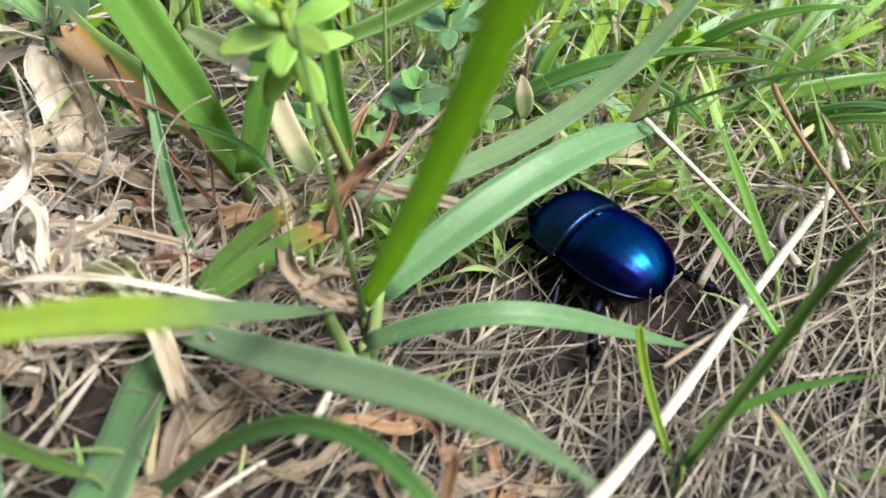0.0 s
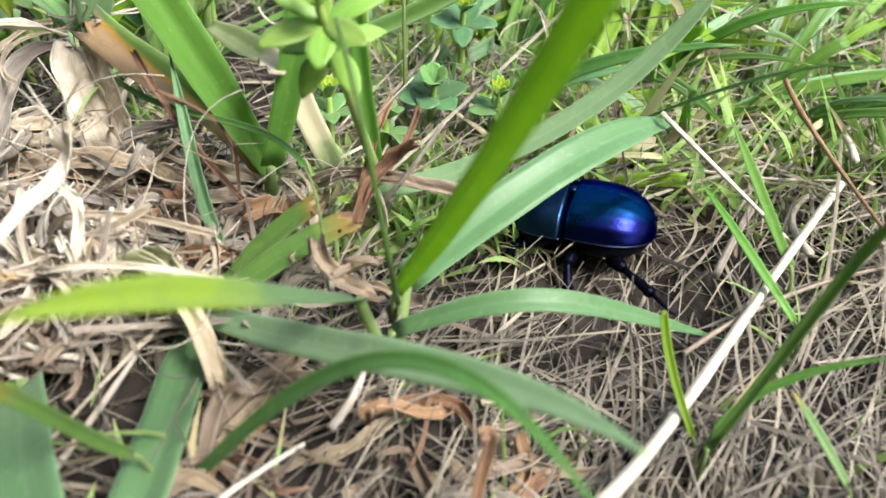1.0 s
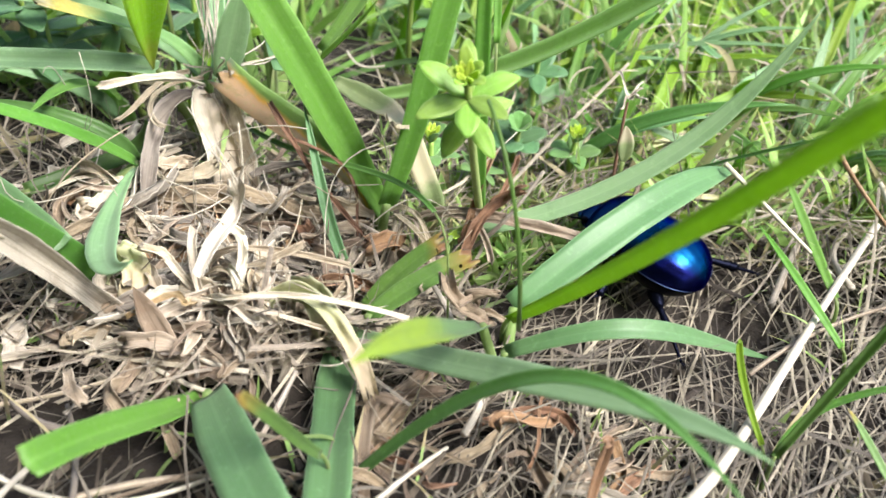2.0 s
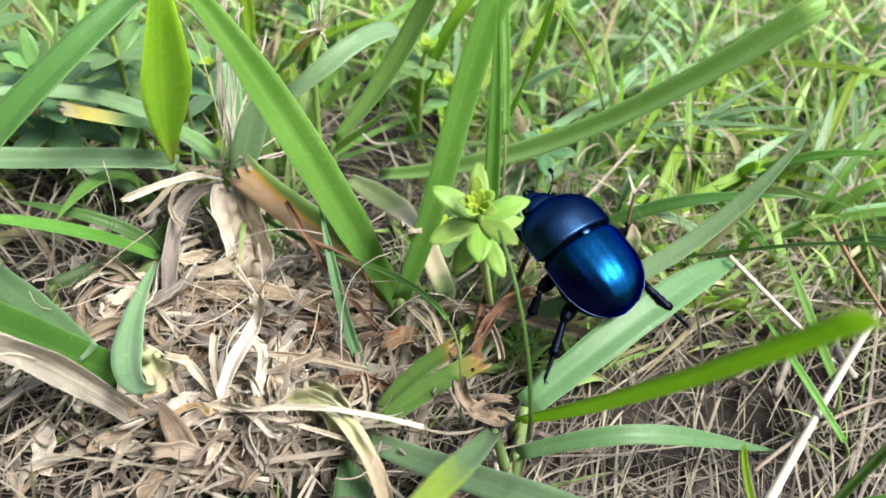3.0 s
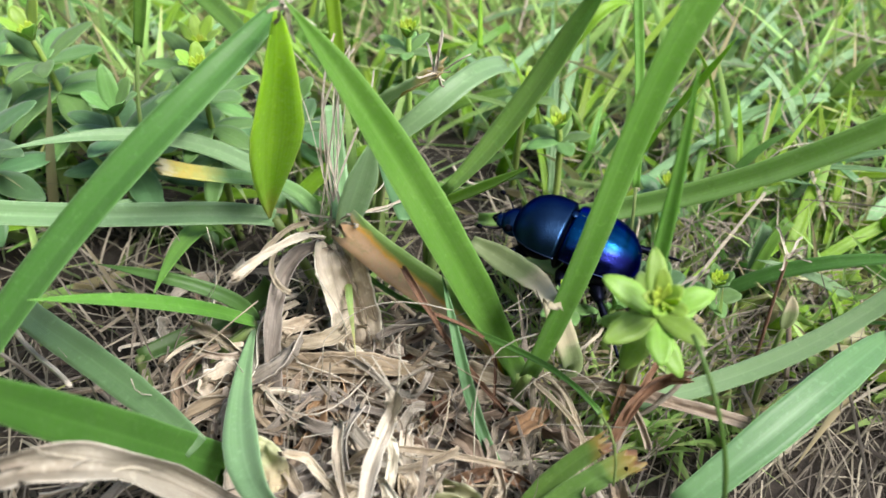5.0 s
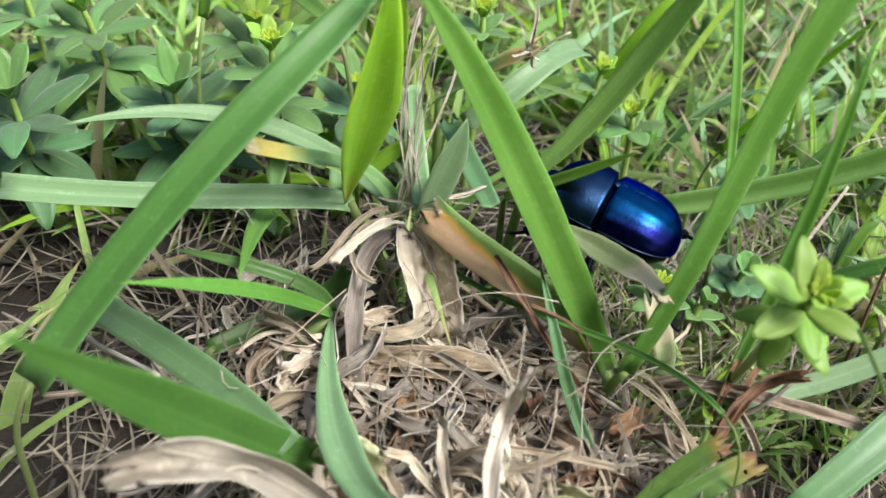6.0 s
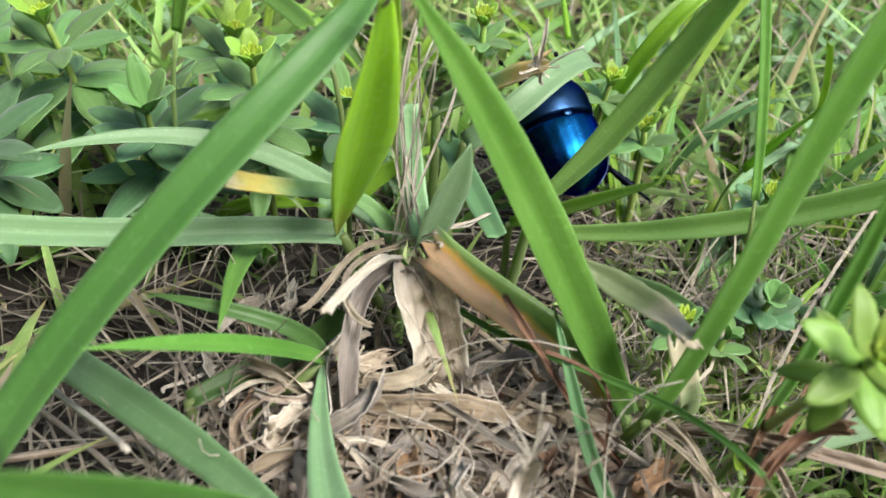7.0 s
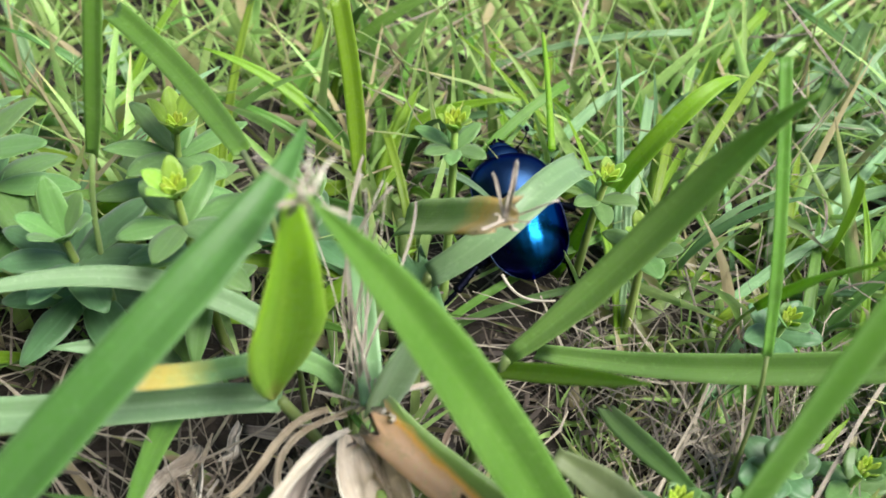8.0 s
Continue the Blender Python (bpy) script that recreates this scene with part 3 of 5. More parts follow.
def build_litter():
    fine = litter_items(4300, (-2.0, 12, 0.5, 12), (0.5, 3.0), (0.010, 0.034), (0.0, 0.46), angle=1.05, spread=0.55)
    fine += litter_items(900, (-1.0, 10, 2, 11), (1.0, 3.6), (0.018, 0.05), (0.2, 0.5), angle=1.0, spread=0.5)
    fine += litter_items(5600, (-14, 12, 1, 18), (0.3, 2.2), (0.012, 0.042), (0.0, 0.5), tilt=0.3)
    ob = new("dead_grass_litter", strips("dead_grass_litter", fine, LITTER))
    tagged(ob, "dry grey-brown dead grass stems matted over the soil", "dead grass", kind="stuff")
    chips = litter_items(1900, (-6.8, -1.2, 5.2, 9.4), (0.25, 1.3), (0.012, 0.06), (0.1, 0.66), tilt=0.5, bent=0.7)
    chips += litter_items(420, (-6.0, -1.6, 5.2, 9.0), (0.25, 0.8), (0.06, 0.15), (0.15, 0.6), tilt=0.5, bent=0.8)
    ob = new("dead_leaf_chips", strips("dead_leaf_chips", chips, CHIPS, rows=6))
    tagged(ob, "cream and tan dry leaf shreds heaped round the tufts", "dead leaves", kind="stuff")
    crumbs = litter_items(3600, (-10, 7, 1, 12), (0.12, 0.9), (0.02, 0.09), (0.0, 0.12), tilt=0.35, bent=0.6)
    ob = new("dark_debris", strips("dark_debris", crumbs, DEBRIS, rows=4))
    tagged(ob, "rotted dark brown plant crumbs covering the soil", "plant debris", kind="stuff")
    pale = litter_items(520, (-4.5, 11, 9.2, 18), (0.5, 2.6), (0.018, 0.06), (0.3, 1.9), tilt=0.55)
    pale += litter_items(520, (-1, 9, 6.8, 12), (0.5, 2.2), (0.015, 0.045), (0.2, 0.7), tilt=0.3)
    ob = new("dead_grass_stems", strips("dead_grass_stems", pale, CHIPS))
    tagged(ob, "bleached dead grass stems caught in the lawn", "dead grass", kind="stuff")


build_litter()


def build_lawn():
    items = []

    def grow(n, box, length, width, lean, low=False):
        for _ in range(n):
            x, y = rng.uniform(box[0], box[1]), rng.uniform(box[2], box[3])
            a, t = rng.uniform(0, 6.283), abs(rng.normal(0.0, lean))
            if (not low and near_way(x, y, 1.5 if y < 9 else 1.1)) or (width[1] > 1 and abs(x) < 75 and abs(y) < 75):
                continue
            if -14 < x < -4.6 and 8 < y < 12.5 and rng.uniform() < 0.75:
                continue
            d = np.array([math.cos(a) * math.sin(t), math.sin(a) * math.sin(t), math.cos(t)])
            ln = rng.uniform(*length)
            side = unit(np.cross(d, (rng.normal(), rng.normal(), 0.2)))
            bend = np.array([math.cos(a), math.sin(a), -0.5]) * rng.uniform(0.0, 0.55)
            base = np.array([x, y, float(ground_z(x, y)) - 0.1])
            items.append((base, d, ln, rng.uniform(*width), bend, side, 1.0))

    grow(3300, (-16, 18, 11.5, 24), (1.0, 3.6), (0.05, 0.22), 0.8)
    grow(1100, (-9, 9, 9, 13), (0.4, 1.6), (0.04, 0.13), 0.9)
    grow(900, (-2.2, 1.4, 8.3, 12), (0.3, 0.85), (0.04, 0.14), 1.0, low=True)
    grow(750, (-1.8, 0.9, 7.5, 9.6), (0.4, 0.95), (0.05, 0.16), 0.9, low=True)
    grow(500, (1.8, 6, 8.0, 11), (0.3, 0.9), (0.04, 0.12), 1.0, low=True)
    grow(260, (-7, 7, 3, 9), (0.4, 1.5), (0.03, 0.10), 0.9)
    grow(2600, (-28, 30, 22, 45), (2, 5), (0.12, 0.35), 0.6)
    grow(1500, (1.6, 14, 8.3, 13), (0.5, 2.0), (0.04, 0.15), 0.9)
    grow(500, (-18, -8.5, 6, 13), (1.0, 3.0), (0.1, 0.3), 0.8)
    grow(1500, (-60, 60, -40, -4), (2, 5), (0.2, 0.45), 0.6)
    grow(900, (-60, -17, -4, 45), (2, 5), (0.2, 0.45), 0.6)
    grow(900, (19, 60, -4, 45), (2, 5), (0.2, 0.45), 0.6)
    grow(3200, (-330, 330, -330, 330), (4, 9), (0.9, 2.2), 0.7)
    ob = new("lawn_grass", strips("lawn_grass", items, LAWN, rows=6, grown=True))
    tagged(ob, "short mown lawn grass, fresh to yellowish green", "grass", kind="stuff")


build_lawn()


# ---- grass tufts: every blade along its own curve (cm) ----
tuft = grass_tuft((-0.58, 5.73), "green grass tuft with broad grey-green blades and curled lime tip")
tuft_blade(tuft, (-0.46, 6.27, 0.13), (0.76, 6.88, 0.94), (1.74, 7.65, 1.12), (2.57, 8.51, 0.58), 0.41, GREY_GREEN, "broad grey-green blade", fold=0.12)
tuft_blade(tuft, (-0.58, 5.73, -0.04), (0.71, 5.46, 0.84), (1.04, 5.55, 0.48), (2.78, 6.38, -0.75), 0.21, GREY_GREEN, "arched grey-green blade", fold=0.12)
tuft_blade(tuft, (-0.86, 5.62, 0.44), (-1.29, 4.04, 1.76), (-1.62, 3.03, 2.82), (-1.86, 2.33, 3.15), 0.22, GREY_LIME, "broad grey-green blade turned on edge towards its lime end", twist=75, base=0.8, fold=0.3)
tuft = grass_tuft((-2.33, 5.93), "flattened grass tuft with long grey-green drooping blades")
tuft_blade(tuft, (-2.34, 5.94, 0.01), (-1.04, 4.70, 0.61), (0.27, 3.76, 1.58), (0.87, 2.73, 1.88), 0.31, PALE_GREEN, "long drooping grey-green blade", fold=0.1, facing=(0.3, -0.5, 0.8))
tuft_blade(tuft, (-2.33, 5.93, -0.08), (-2.38, 5.17, 0.00), (-2.27, 4.32, 0.12), (-2.26, 3.39, 0.33), 0.41, GREY_GREEN, "folded grey-green blade", fold=0.2, tip="cut")
tuft = grass_tuft((-3.66, 5.16), "grass tuft with two wide pale green blades")
tuft_blade(tuft, (-3.54, 4.84, 0.20), (-3.28, 4.22, 0.49), (-2.96, 3.61, 0.67), (-2.62, 3.00, 0.73), 0.49, GREY_GREEN, "wide pale blade", fold=0.06, tip="cut")
tuft_blade(tuft, (-3.66, 5.16, -0.11), (-3.81, 4.45, 0.29), (-4.07, 3.89, 0.90), (-4.34, 3.11, 1.31), 0.27, FRESH, "wide green blade", tip="cut", twist=30)
tuft = grass_tuft((-2.06, 8.15), "grass tuft with tall green blades and an orange withered one")
tuft_blade(tuft, (-1.99, 8.12, 0.10), (-2.86, 8.33, 1.78), (-3.55, 8.45, 3.34), (-4.38, 8.35, 4.58), 0.47, FRESH, "tall green blade with a lighter midrib", fold=0.34, base=0.5, facing=(0.3, -0.6, 0.6))
tuft_blade(tuft, (-1.94, 7.77, 0.45), (-1.33, 7.83, 2.25), (-1.27, 7.91, 3.80), (-0.62, 8.22, 4.90), 0.33, FRESH, "upright green blade", fold=0.2, tip="cut", base=0.7, facing=(0.35, -0.6, 0.6))
tuft_blade(tuft, (-2.06, 8.15, 0.08), (-2.28, 8.36, 0.82), (-3.13, 8.41, 1.00), (-4.10, 9.22, 1.45), 0.43, ORANGE_TIP, "blade withered to orange and tan", tip="ragged", crumple=0.1, fold=0.25, base=0.7)
tuft_blade(tuft, (-4.51, 8.58, 4.39), (-4.58, 8.66, 3.35), (-4.91, 8.94, 2.35), (-5.05, 9.48, 1.34), 0.64, LIME_DRY, "hanging yellow-green blade, browned at its top", tip="both", fold=0.22, sheath=False, facing=(0.6, -0.8, 0.2))
frayed_tip(tuft, (-4.40, 8.42, 4.50), 12, 0.32, 40)
tuft = grass_tuft((-4.41, 9.79), "grass stem with spreading blades and a withered node")
tuft_blade(tuft, (-4.99, 9.47, 1.36), (-5.56, 9.38, 1.59), (-6.71, 8.96, 1.60), (-8.58, 8.80, 1.89), 0.30, PALE_GREEN, "level grey-green blade", fold=0.25, tip="cut")
tuft_blade(tuft, (-4.41, 9.79, 1.04), (-5.51, 10.76, 1.68), (-6.78, 10.77, 2.06), (-8.28, 9.80, 2.06), 0.24, PALE_GREEN, "arched narrow blade", fold=0.1)
tuft_blade(tuft, (-4.45, 9.77, 1.14), (-4.86, 9.98, 1.77), (-5.08, 9.08, 2.09), (-5.94, 8.62, 2.63), 0.19, YELLOW_TIP, "narrow blade with a yellowed tip", base=0.9, tip="ragged")
tuft_blade(tuft, (-4.17, 9.34, 1.46), (-4.19, 9.79, 1.49), (-4.29, 10.13, 1.82), (-4.34, 10.42, 2.42), 0.24, PALE_GREEN, "short upright leaf", sheath=False, tip="cut")
tuft_blade(tuft, (-4.10, 9.36, 1.36), (-4.00, 9.34, 1.75), (-3.86, 9.26, 2.15), (-3.72, 9.30, 2.62), 0.42, PALE_GREEN, "short broad leaf", sheath=False, tip="point", fold=0.15, facing=(0.5, -0.6, 0.6))
frayed_tip(tuft, (-4.15, 9.40, 1.40), 14, 0.6, 70)
tuft = grass_tuft((-6.42, 8.01), "small grass shoot with narrow green blades at one node")
tuft_blade(tuft, (-5.14, 8.40, 0.54), (-5.11, 6.58, 0.79), (-4.61, 5.41, 1.01), (-4.11, 5.19, 1.56), 0.36, PALE_GREEN, "short hanging leaf", tip="both", base=0.9)
tuft_blade(tuft, (-5.13, 8.46, 0.55), (-5.45, 7.88, 1.34), (-5.95, 7.28, 1.98), (-6.61, 6.65, 2.47), 0.17, FRESH, "narrow green blade")
tuft_blade(tuft, (-5.14, 8.48, 0.57), (-5.18, 8.34, 1.10), (-5.79, 8.24, 1.39), (-6.80, 8.42, 1.45), 0.17, DEEP, "narrow dark blade")
tuft_blade(tuft, (-6.42, 8.01, 0.40), (-5.67, 8.59, 0.44), (-5.17, 8.83, 0.40), (-4.96, 8.79, 0.91), 0.25, DEEP, "dark blade behind", tip="cut")
tuft = grass_tuft((-4.95, 7.04), "low grass tuft with two wide blades")
tuft_blade(tuft, (-4.95, 7.04, -0.54), (-5.47, 6.24, 0.97), (-5.95, 5.32, 2.44), (-6.31, 4.45, 3.99), 0.44, SHADED, "wide green blade", tip="point", fold=0.16, base=1.0, sheath=False)
tuft_blade(tuft, (-5.30, 6.38, 0.80), (-6.21, 7.08, 1.15), (-7.15, 7.64, 1.07), (-7.85, 8.41, 0.78), 0.33, GREY_GREEN, "wide grey-green blade", fold=0.08, tip="cut", sheath=False)
tuft = grass_tuft((-3.15, 10.10), "grass shoot with one long and one short lime blade")
tuft_blade(tuft, (-2.92, 9.92, 1.48), (-1.96, 9.94, 2.55), (-1.55, 9.94, 3.74), (-1.12, 9.42, 4.71), 0.29, LIT_GREEN, "long green blade", fold=0.2, base=0.5, facing=(0.0, -0.5, 0.8))
tuft_blade(tuft, (-3.15, 10.10, 1.10), (-2.71, 9.64, 1.62), (-2.35, 9.12, 2.15), (-2.05, 8.58, 2.73), 0.18, LIME, "short lime blade")
tuft = grass_tuft((2.12, 4.70), "slim grass shoot with two smooth rounded blades")
tuft_blade(tuft, (2.12, 4.70, -0.45), (2.76, 4.81, 1.16), (2.91, 4.75, 2.12), (2.76, 4.26, 2.26), 0.10, DEEPISH, "smooth round dark green blade", fold=0.3, base=0.9)
tuft_blade(tuft, (2.12, 4.69, -0.44), (2.32, 5.01, -0.03), (2.96, 4.97, 0.31), (3.49, 4.75, 0.59), 0.08, DEEPISH, "smooth round green blade", fold=0.3, base=0.9)
tuft = grass_tuft((-2.14, 6.46), "short grass shoot with two brown-tipped stubs")
tuft_blade(tuft, (-2.05, 6.0, 0.2), (-1.7, 6.15, 0.45), (-1.35, 6.3, 0.6), (-1.0, 6.4, 0.7), 0.24, BROWN_TIP, "stub with a browned end", tip="ragged")
tuft_blade(tuft, (-2.1, 6.15, 0.2), (-1.85, 6.3, 0.5), (-1.55, 6.42, 0.7), (-1.28, 6.5, 0.85), 0.20, BROWN_TIP, "stub with a browned end", tip="ragged")
tuft = grass_tuft((-3.97, 11.71), "grass shoot with a curved bluish blade and a torn orange one")
tuft_blade(tuft, (-3.67, 10.76, 1.74), (-2.93, 10.75, 2.29), (-2.57, 11.28, 2.63), (-2.07, 11.98, 2.26), 0.32, PALE_GREEN, "curved bluish blade", tip="cut", base=0.8, fold=0.1)
tuft_blade(tuft, (-3.97, 11.71, 1.66), (-3.62, 11.24, 2.09), (-3.36, 10.67, 2.56), (-3.06, 10.07, 3.03), 0.46, TORN, "torn orange-ended blade", tip="ragged", base=0.9, crumple=0.08)
frayed_tip(tuft, (-3.04, 10.05, 3.05), 9, 0.35, 130)

# single blades, stalks and dry leaves
lime_shoot = blade((-0.53, 6.04, 0.17), (-0.15, 4.80, 1.69), (0.24, 3.62, 3.25), (0.51, 2.49, 4.84), 0.19, LIME_GLOW, "bright yellow-green grass blade leaning towards the eye", twist=0, base=0.7, tip="cut", fold=0.2, facing=(0.0, -0.83, 0.55))
arching_shoot = blade((-2.26, 4.23, -0.47), (-0.81, 3.98, 1.84), (-0.04, 3.77, 2.22), (0.75, 2.46, 1.70), 0.12, BLUE_FRESH, "slender green grass blade arching over the dead straw", base=0.8)
blade((-7.60, 6.60, 1.30), (-5.96, 7.74, 3.50), (-4.62, 8.54, 4.05), (-4.56, 9.66, 4.24), 0.38, BLUE_FRESH, "large grey-green grass blade leaning over the straw", fold=0.16, base=0.95, rows=40)
blade((-2.41, 11.24, 0.12), (-0.46, 10.17, 0.85), (1.07, 8.99, 2.40), (2.65, 8.44, 4.10), 0.31, LIT_GREEN, "long green grass blade lying across the lawn", sheath=False, fold=0.3, tip="cut", base=0.6)
blade((-0.96, 7.49, 0.28), (0.82, 7.73, 0.50), (2.11, 7.97, 1.35), (2.95, 8.29, 2.89), 0.24, PALE_GREEN, "long bluish grass blade rising behind the beetle", fold=0.12)
blade((-0.75, 7.90, 0.05), (-0.95, 7.30, 1.60), (-0.90, 7.10, 3.20), (-0.98, 7.05, 4.70), 0.17, FRESH, "upright fresh green grass blade beside the whorled herb", fold=0.2)
blade((2.02, 4.82, -0.42), (1.74, 5.41, 0.15), (1.81, 5.58, 0.46), (1.75, 5.41, 0.44), 0.08, LIME, "short upright green grass spike on dead straw", name="grass_spike", category="grass spike", fold=0.4)
blade((3.35, 6.20, -0.34), (3.04, 6.62, 0.02), (2.83, 7.10, 0.25), (2.66, 7.64, 0.34), 0.10, FRESH, "thin upright green grass blade on dead straw")
stalk((0.74, 3.70, -0.09), (1.44, 4.24, -0.52), (2.53, 5.91, -0.41), (4.46, 8.16, 0.00), 0.13, STRAW, "thick bleached straw stalk lying on dead grass", name="straw_stalk", category="straw")
stalk((-0.51, 5.44, 0.56), (-0.60, 5.00, 1.73), (-0.69, 5.16, 2.53), (-0.93, 5.93, 2.86), 0.05, DEEPISH, "thin upright green stalk with a pale tip")
blade((-1.37, 6.55, 1.21), (-1.94, 7.80, 1.22), (-3.31, 8.35, 0.46), (-4.42, 9.78, 0.84), 0.07, DEEPISH, "thin dark green grass blade looping over the litter", fold=0.3, tip="cut")
blade((-2.27, 6.73, 0.09), (-2.60, 7.17, 0.36), (-2.71, 7.68, 0.89), (-2.94, 8.25, 1.58), 0.14, GREY_GREEN, "thin folded grey- green grass blade", fold=0.4)
dry_leaf((-4.75, 6.30, -0.32), (-5.16, 5.67, 1.15), (-5.51, 5.43, 2.12), (-6.17, 4.95, 2.29), 0.24, DRYGREY, "large curled grey-brown dry leaf over the blades")
dry_leaf((-4.97, 8.12, 0.14), (-3.45, 8.71, -0.24), (-2.72, 8.51, -0.41), (-2.69, 8.44, -0.09), 0.26, TAN, "flat brown dry leaf sheath lying on litter")
blade((-1.15, 7.21, 0.39), (-0.84, 8.20, -0.15), (0.03, 8.90, -0.39), (1.12, 9.58, -0.19), 0.15, LIME, "low yellow-green grass blade behind the tuft")
blade((-5.41, 11.06, 2.97), (-5.94, 11.95, 2.95), (-6.51, 12.72, 3.06), (-7.19, 13.31, 3.23), 0.26, FRESH, "wide green grass blade bent over the herbs", tip="cut")
blade((-2.60, 8.73, 1.62), (-2.11, 8.51, 1.46), (-1.83, 8.19, 1.49), (-1.81, 7.73, 1.60), 0.30, WITHERED, "pale withered leaf with a dry torn end", sheath=False, tip="ragged", base=0.5, crumple=0.15, facing=(0.3, -0.7, 0.7))
stalk((2.25, 8.16, 0.90), (2.73, 7.95, 0.50), (3.18, 7.65, 0.15), (3.72, 7.43, -0.30), 0.06, STRAW, "thin pale straw standing over the litter")
blade((-2.00, 13.00, -0.30), (-1.60, 12.30, 2.00), (-0.80, 12.20, 3.40), (-0.19, 13.08, 2.70), 0.23, LIME, "bright lime grass blade leaning in the lawn", sheath=False)
blade((3.21, 4.36, -0.50), (3.08, 4.55, -0.30), (2.87, 4.71, 0.00), (2.70, 4.77, 0.20), 0.08, YELLOW_TIP, "thin yellowing grass blade on dead straw")
blade((0.06, 3.84, -0.35), (0.17, 4.17, 0.14), (0.29, 4.18, 0.47), (0.12, 3.95, 0.62), 0.10, RUST, "rust-brown upright dry stub", tip="ragged")
stalk((3.74, 8.70, 1.03), (3.82, 8.21, 0.78), (4.08, 7.64, 0.54), (4.37, 7.00, 0.23), 0.06, RUST, "thin reddish-brown bent grass stalk")
stalk((-2.47, 11.63, 2.69), (-2.46, 12.18, 2.82), (-2.44, 12.71, 2.97), (-2.47, 13.23, 3.13), 0.07, LIME, "thin upright lime grass stalk")
blade((-4.01, 5.43, -0.07), (-4.08, 5.45, 0.28), (-4.23, 5.57, 0.60), (-4.36, 5.65, 0.86), 0.26, TAN, "brown dry leaf tip pointing up from the tuft")
blade((3.54, 6.97, -0.25), (3.46, 7.59, -0.04), (3.38, 8.16, 0.24), (3.22, 8.68, 0.56), 0.13, FRESH, "thin bluish green upright grass blade")
blade((-0.45, 10.51, 1.63), (-0.23, 10.12, 2.45), (-0.22, 9.35, 3.31), (-0.26, 8.36, 4.32), 0.12, LIME, "narrow yellow-green grass blade with a brown spot")
stalk((-0.90, 7.46, 0.04), (-0.66, 7.23, 0.40), (-0.40, 7.25, 0.78), (-0.10, 7.51, 1.14), 0.06, DRYGREY, "dark grey dry twig-like stem end")
blade((1.63, 13.12, -0.21), (1.26, 12.41, 1.12), (0.78, 11.55, 2.26), (0.08, 10.59, 3.19), 0.14, LIME, "mown green grass stub with a pale cut end", tip="cut")
stalk((-8.48, 9.09, -0.25), (-7.84, 8.24, 0.15), (-7.08, 7.45, 0.79), (-6.41, 6.49, 1.55), 0.07, STRAW, "white straw piece lying among the blades", name="straw_stalk", category="straw")
blade((-6.87, 11.19, 2.81), (-6.73, 11.23, 3.33), (-6.66, 11.32, 3.88), (-6.56, 11.48, 4.43), 0.18, FRESH, "upright green grass blade among the herbs", tip="cut")
blade((-1.39, 8.32, 0.01), (-1.27, 8.18, 0.16), (-1.46, 8.11, 0.52), (-1.65, 8.21, 1.12), 0.28, WITHERED, "short pale withered leaf in the tuft", tip="ragged")
blade((1.95, 9.18, 0.09), (2.43, 8.00, 1.08), (2.96, 7.19, 2.02), (3.59, 6.35, 2.33), 0.05, DEEPISH, "thin dark green grass blade crossing the lawn", fold=0.3)
blade((-0.55, 9.81, 1.69), (-0.54, 10.19, 2.49), (-0.61, 10.61, 3.28), (-0.69, 11.06, 4.07), 0.12, FRESH, "upright green grass stalk with a brown spot", tip="cut")
blade((-3.36, 9.42, 1.43), (-3.52, 10.08, 1.38), (-3.66, 10.75, 1.40), (-3.87, 11.40, 1.45), 0.28, GREY_GREEN, "short grey-green leaf beside the node", sheath=False, tip="ragged")
blade((-2.34, 3.92, 0.45), (-2.47, 3.68, 0.88), (-2.59, 3.53, 1.36), (-2.79, 3.35, 1.79), 0.11, BROWN_TIP, "orange-brown withered grass shoot", tip="ragged")
blade((-4.51, 12.62, 1.59), (-4.51, 12.74, 2.26), (-4.56, 12.85, 2.93), (-4.67, 12.95, 3.60), 0.21, LIME, "upright bright green grass blade behind the tuft", tip="cut")
blade((-1.67, 10.62, -0.09), (-1.66, 9.99, 0.36), (-1.49, 9.37, 0.73), (-1.18, 8.72, 0.97), 0.27, DEEPISH, "dull green dying grass blade on litter")
dry_leaf((-3.57, 5.28, 1.30), (-3.59, 6.20, 1.23), (-3.26, 6.51, 1.17), (-3.37, 6.32, 1.73), 0.13, STRAW, "white frayed curl of dry leaf")


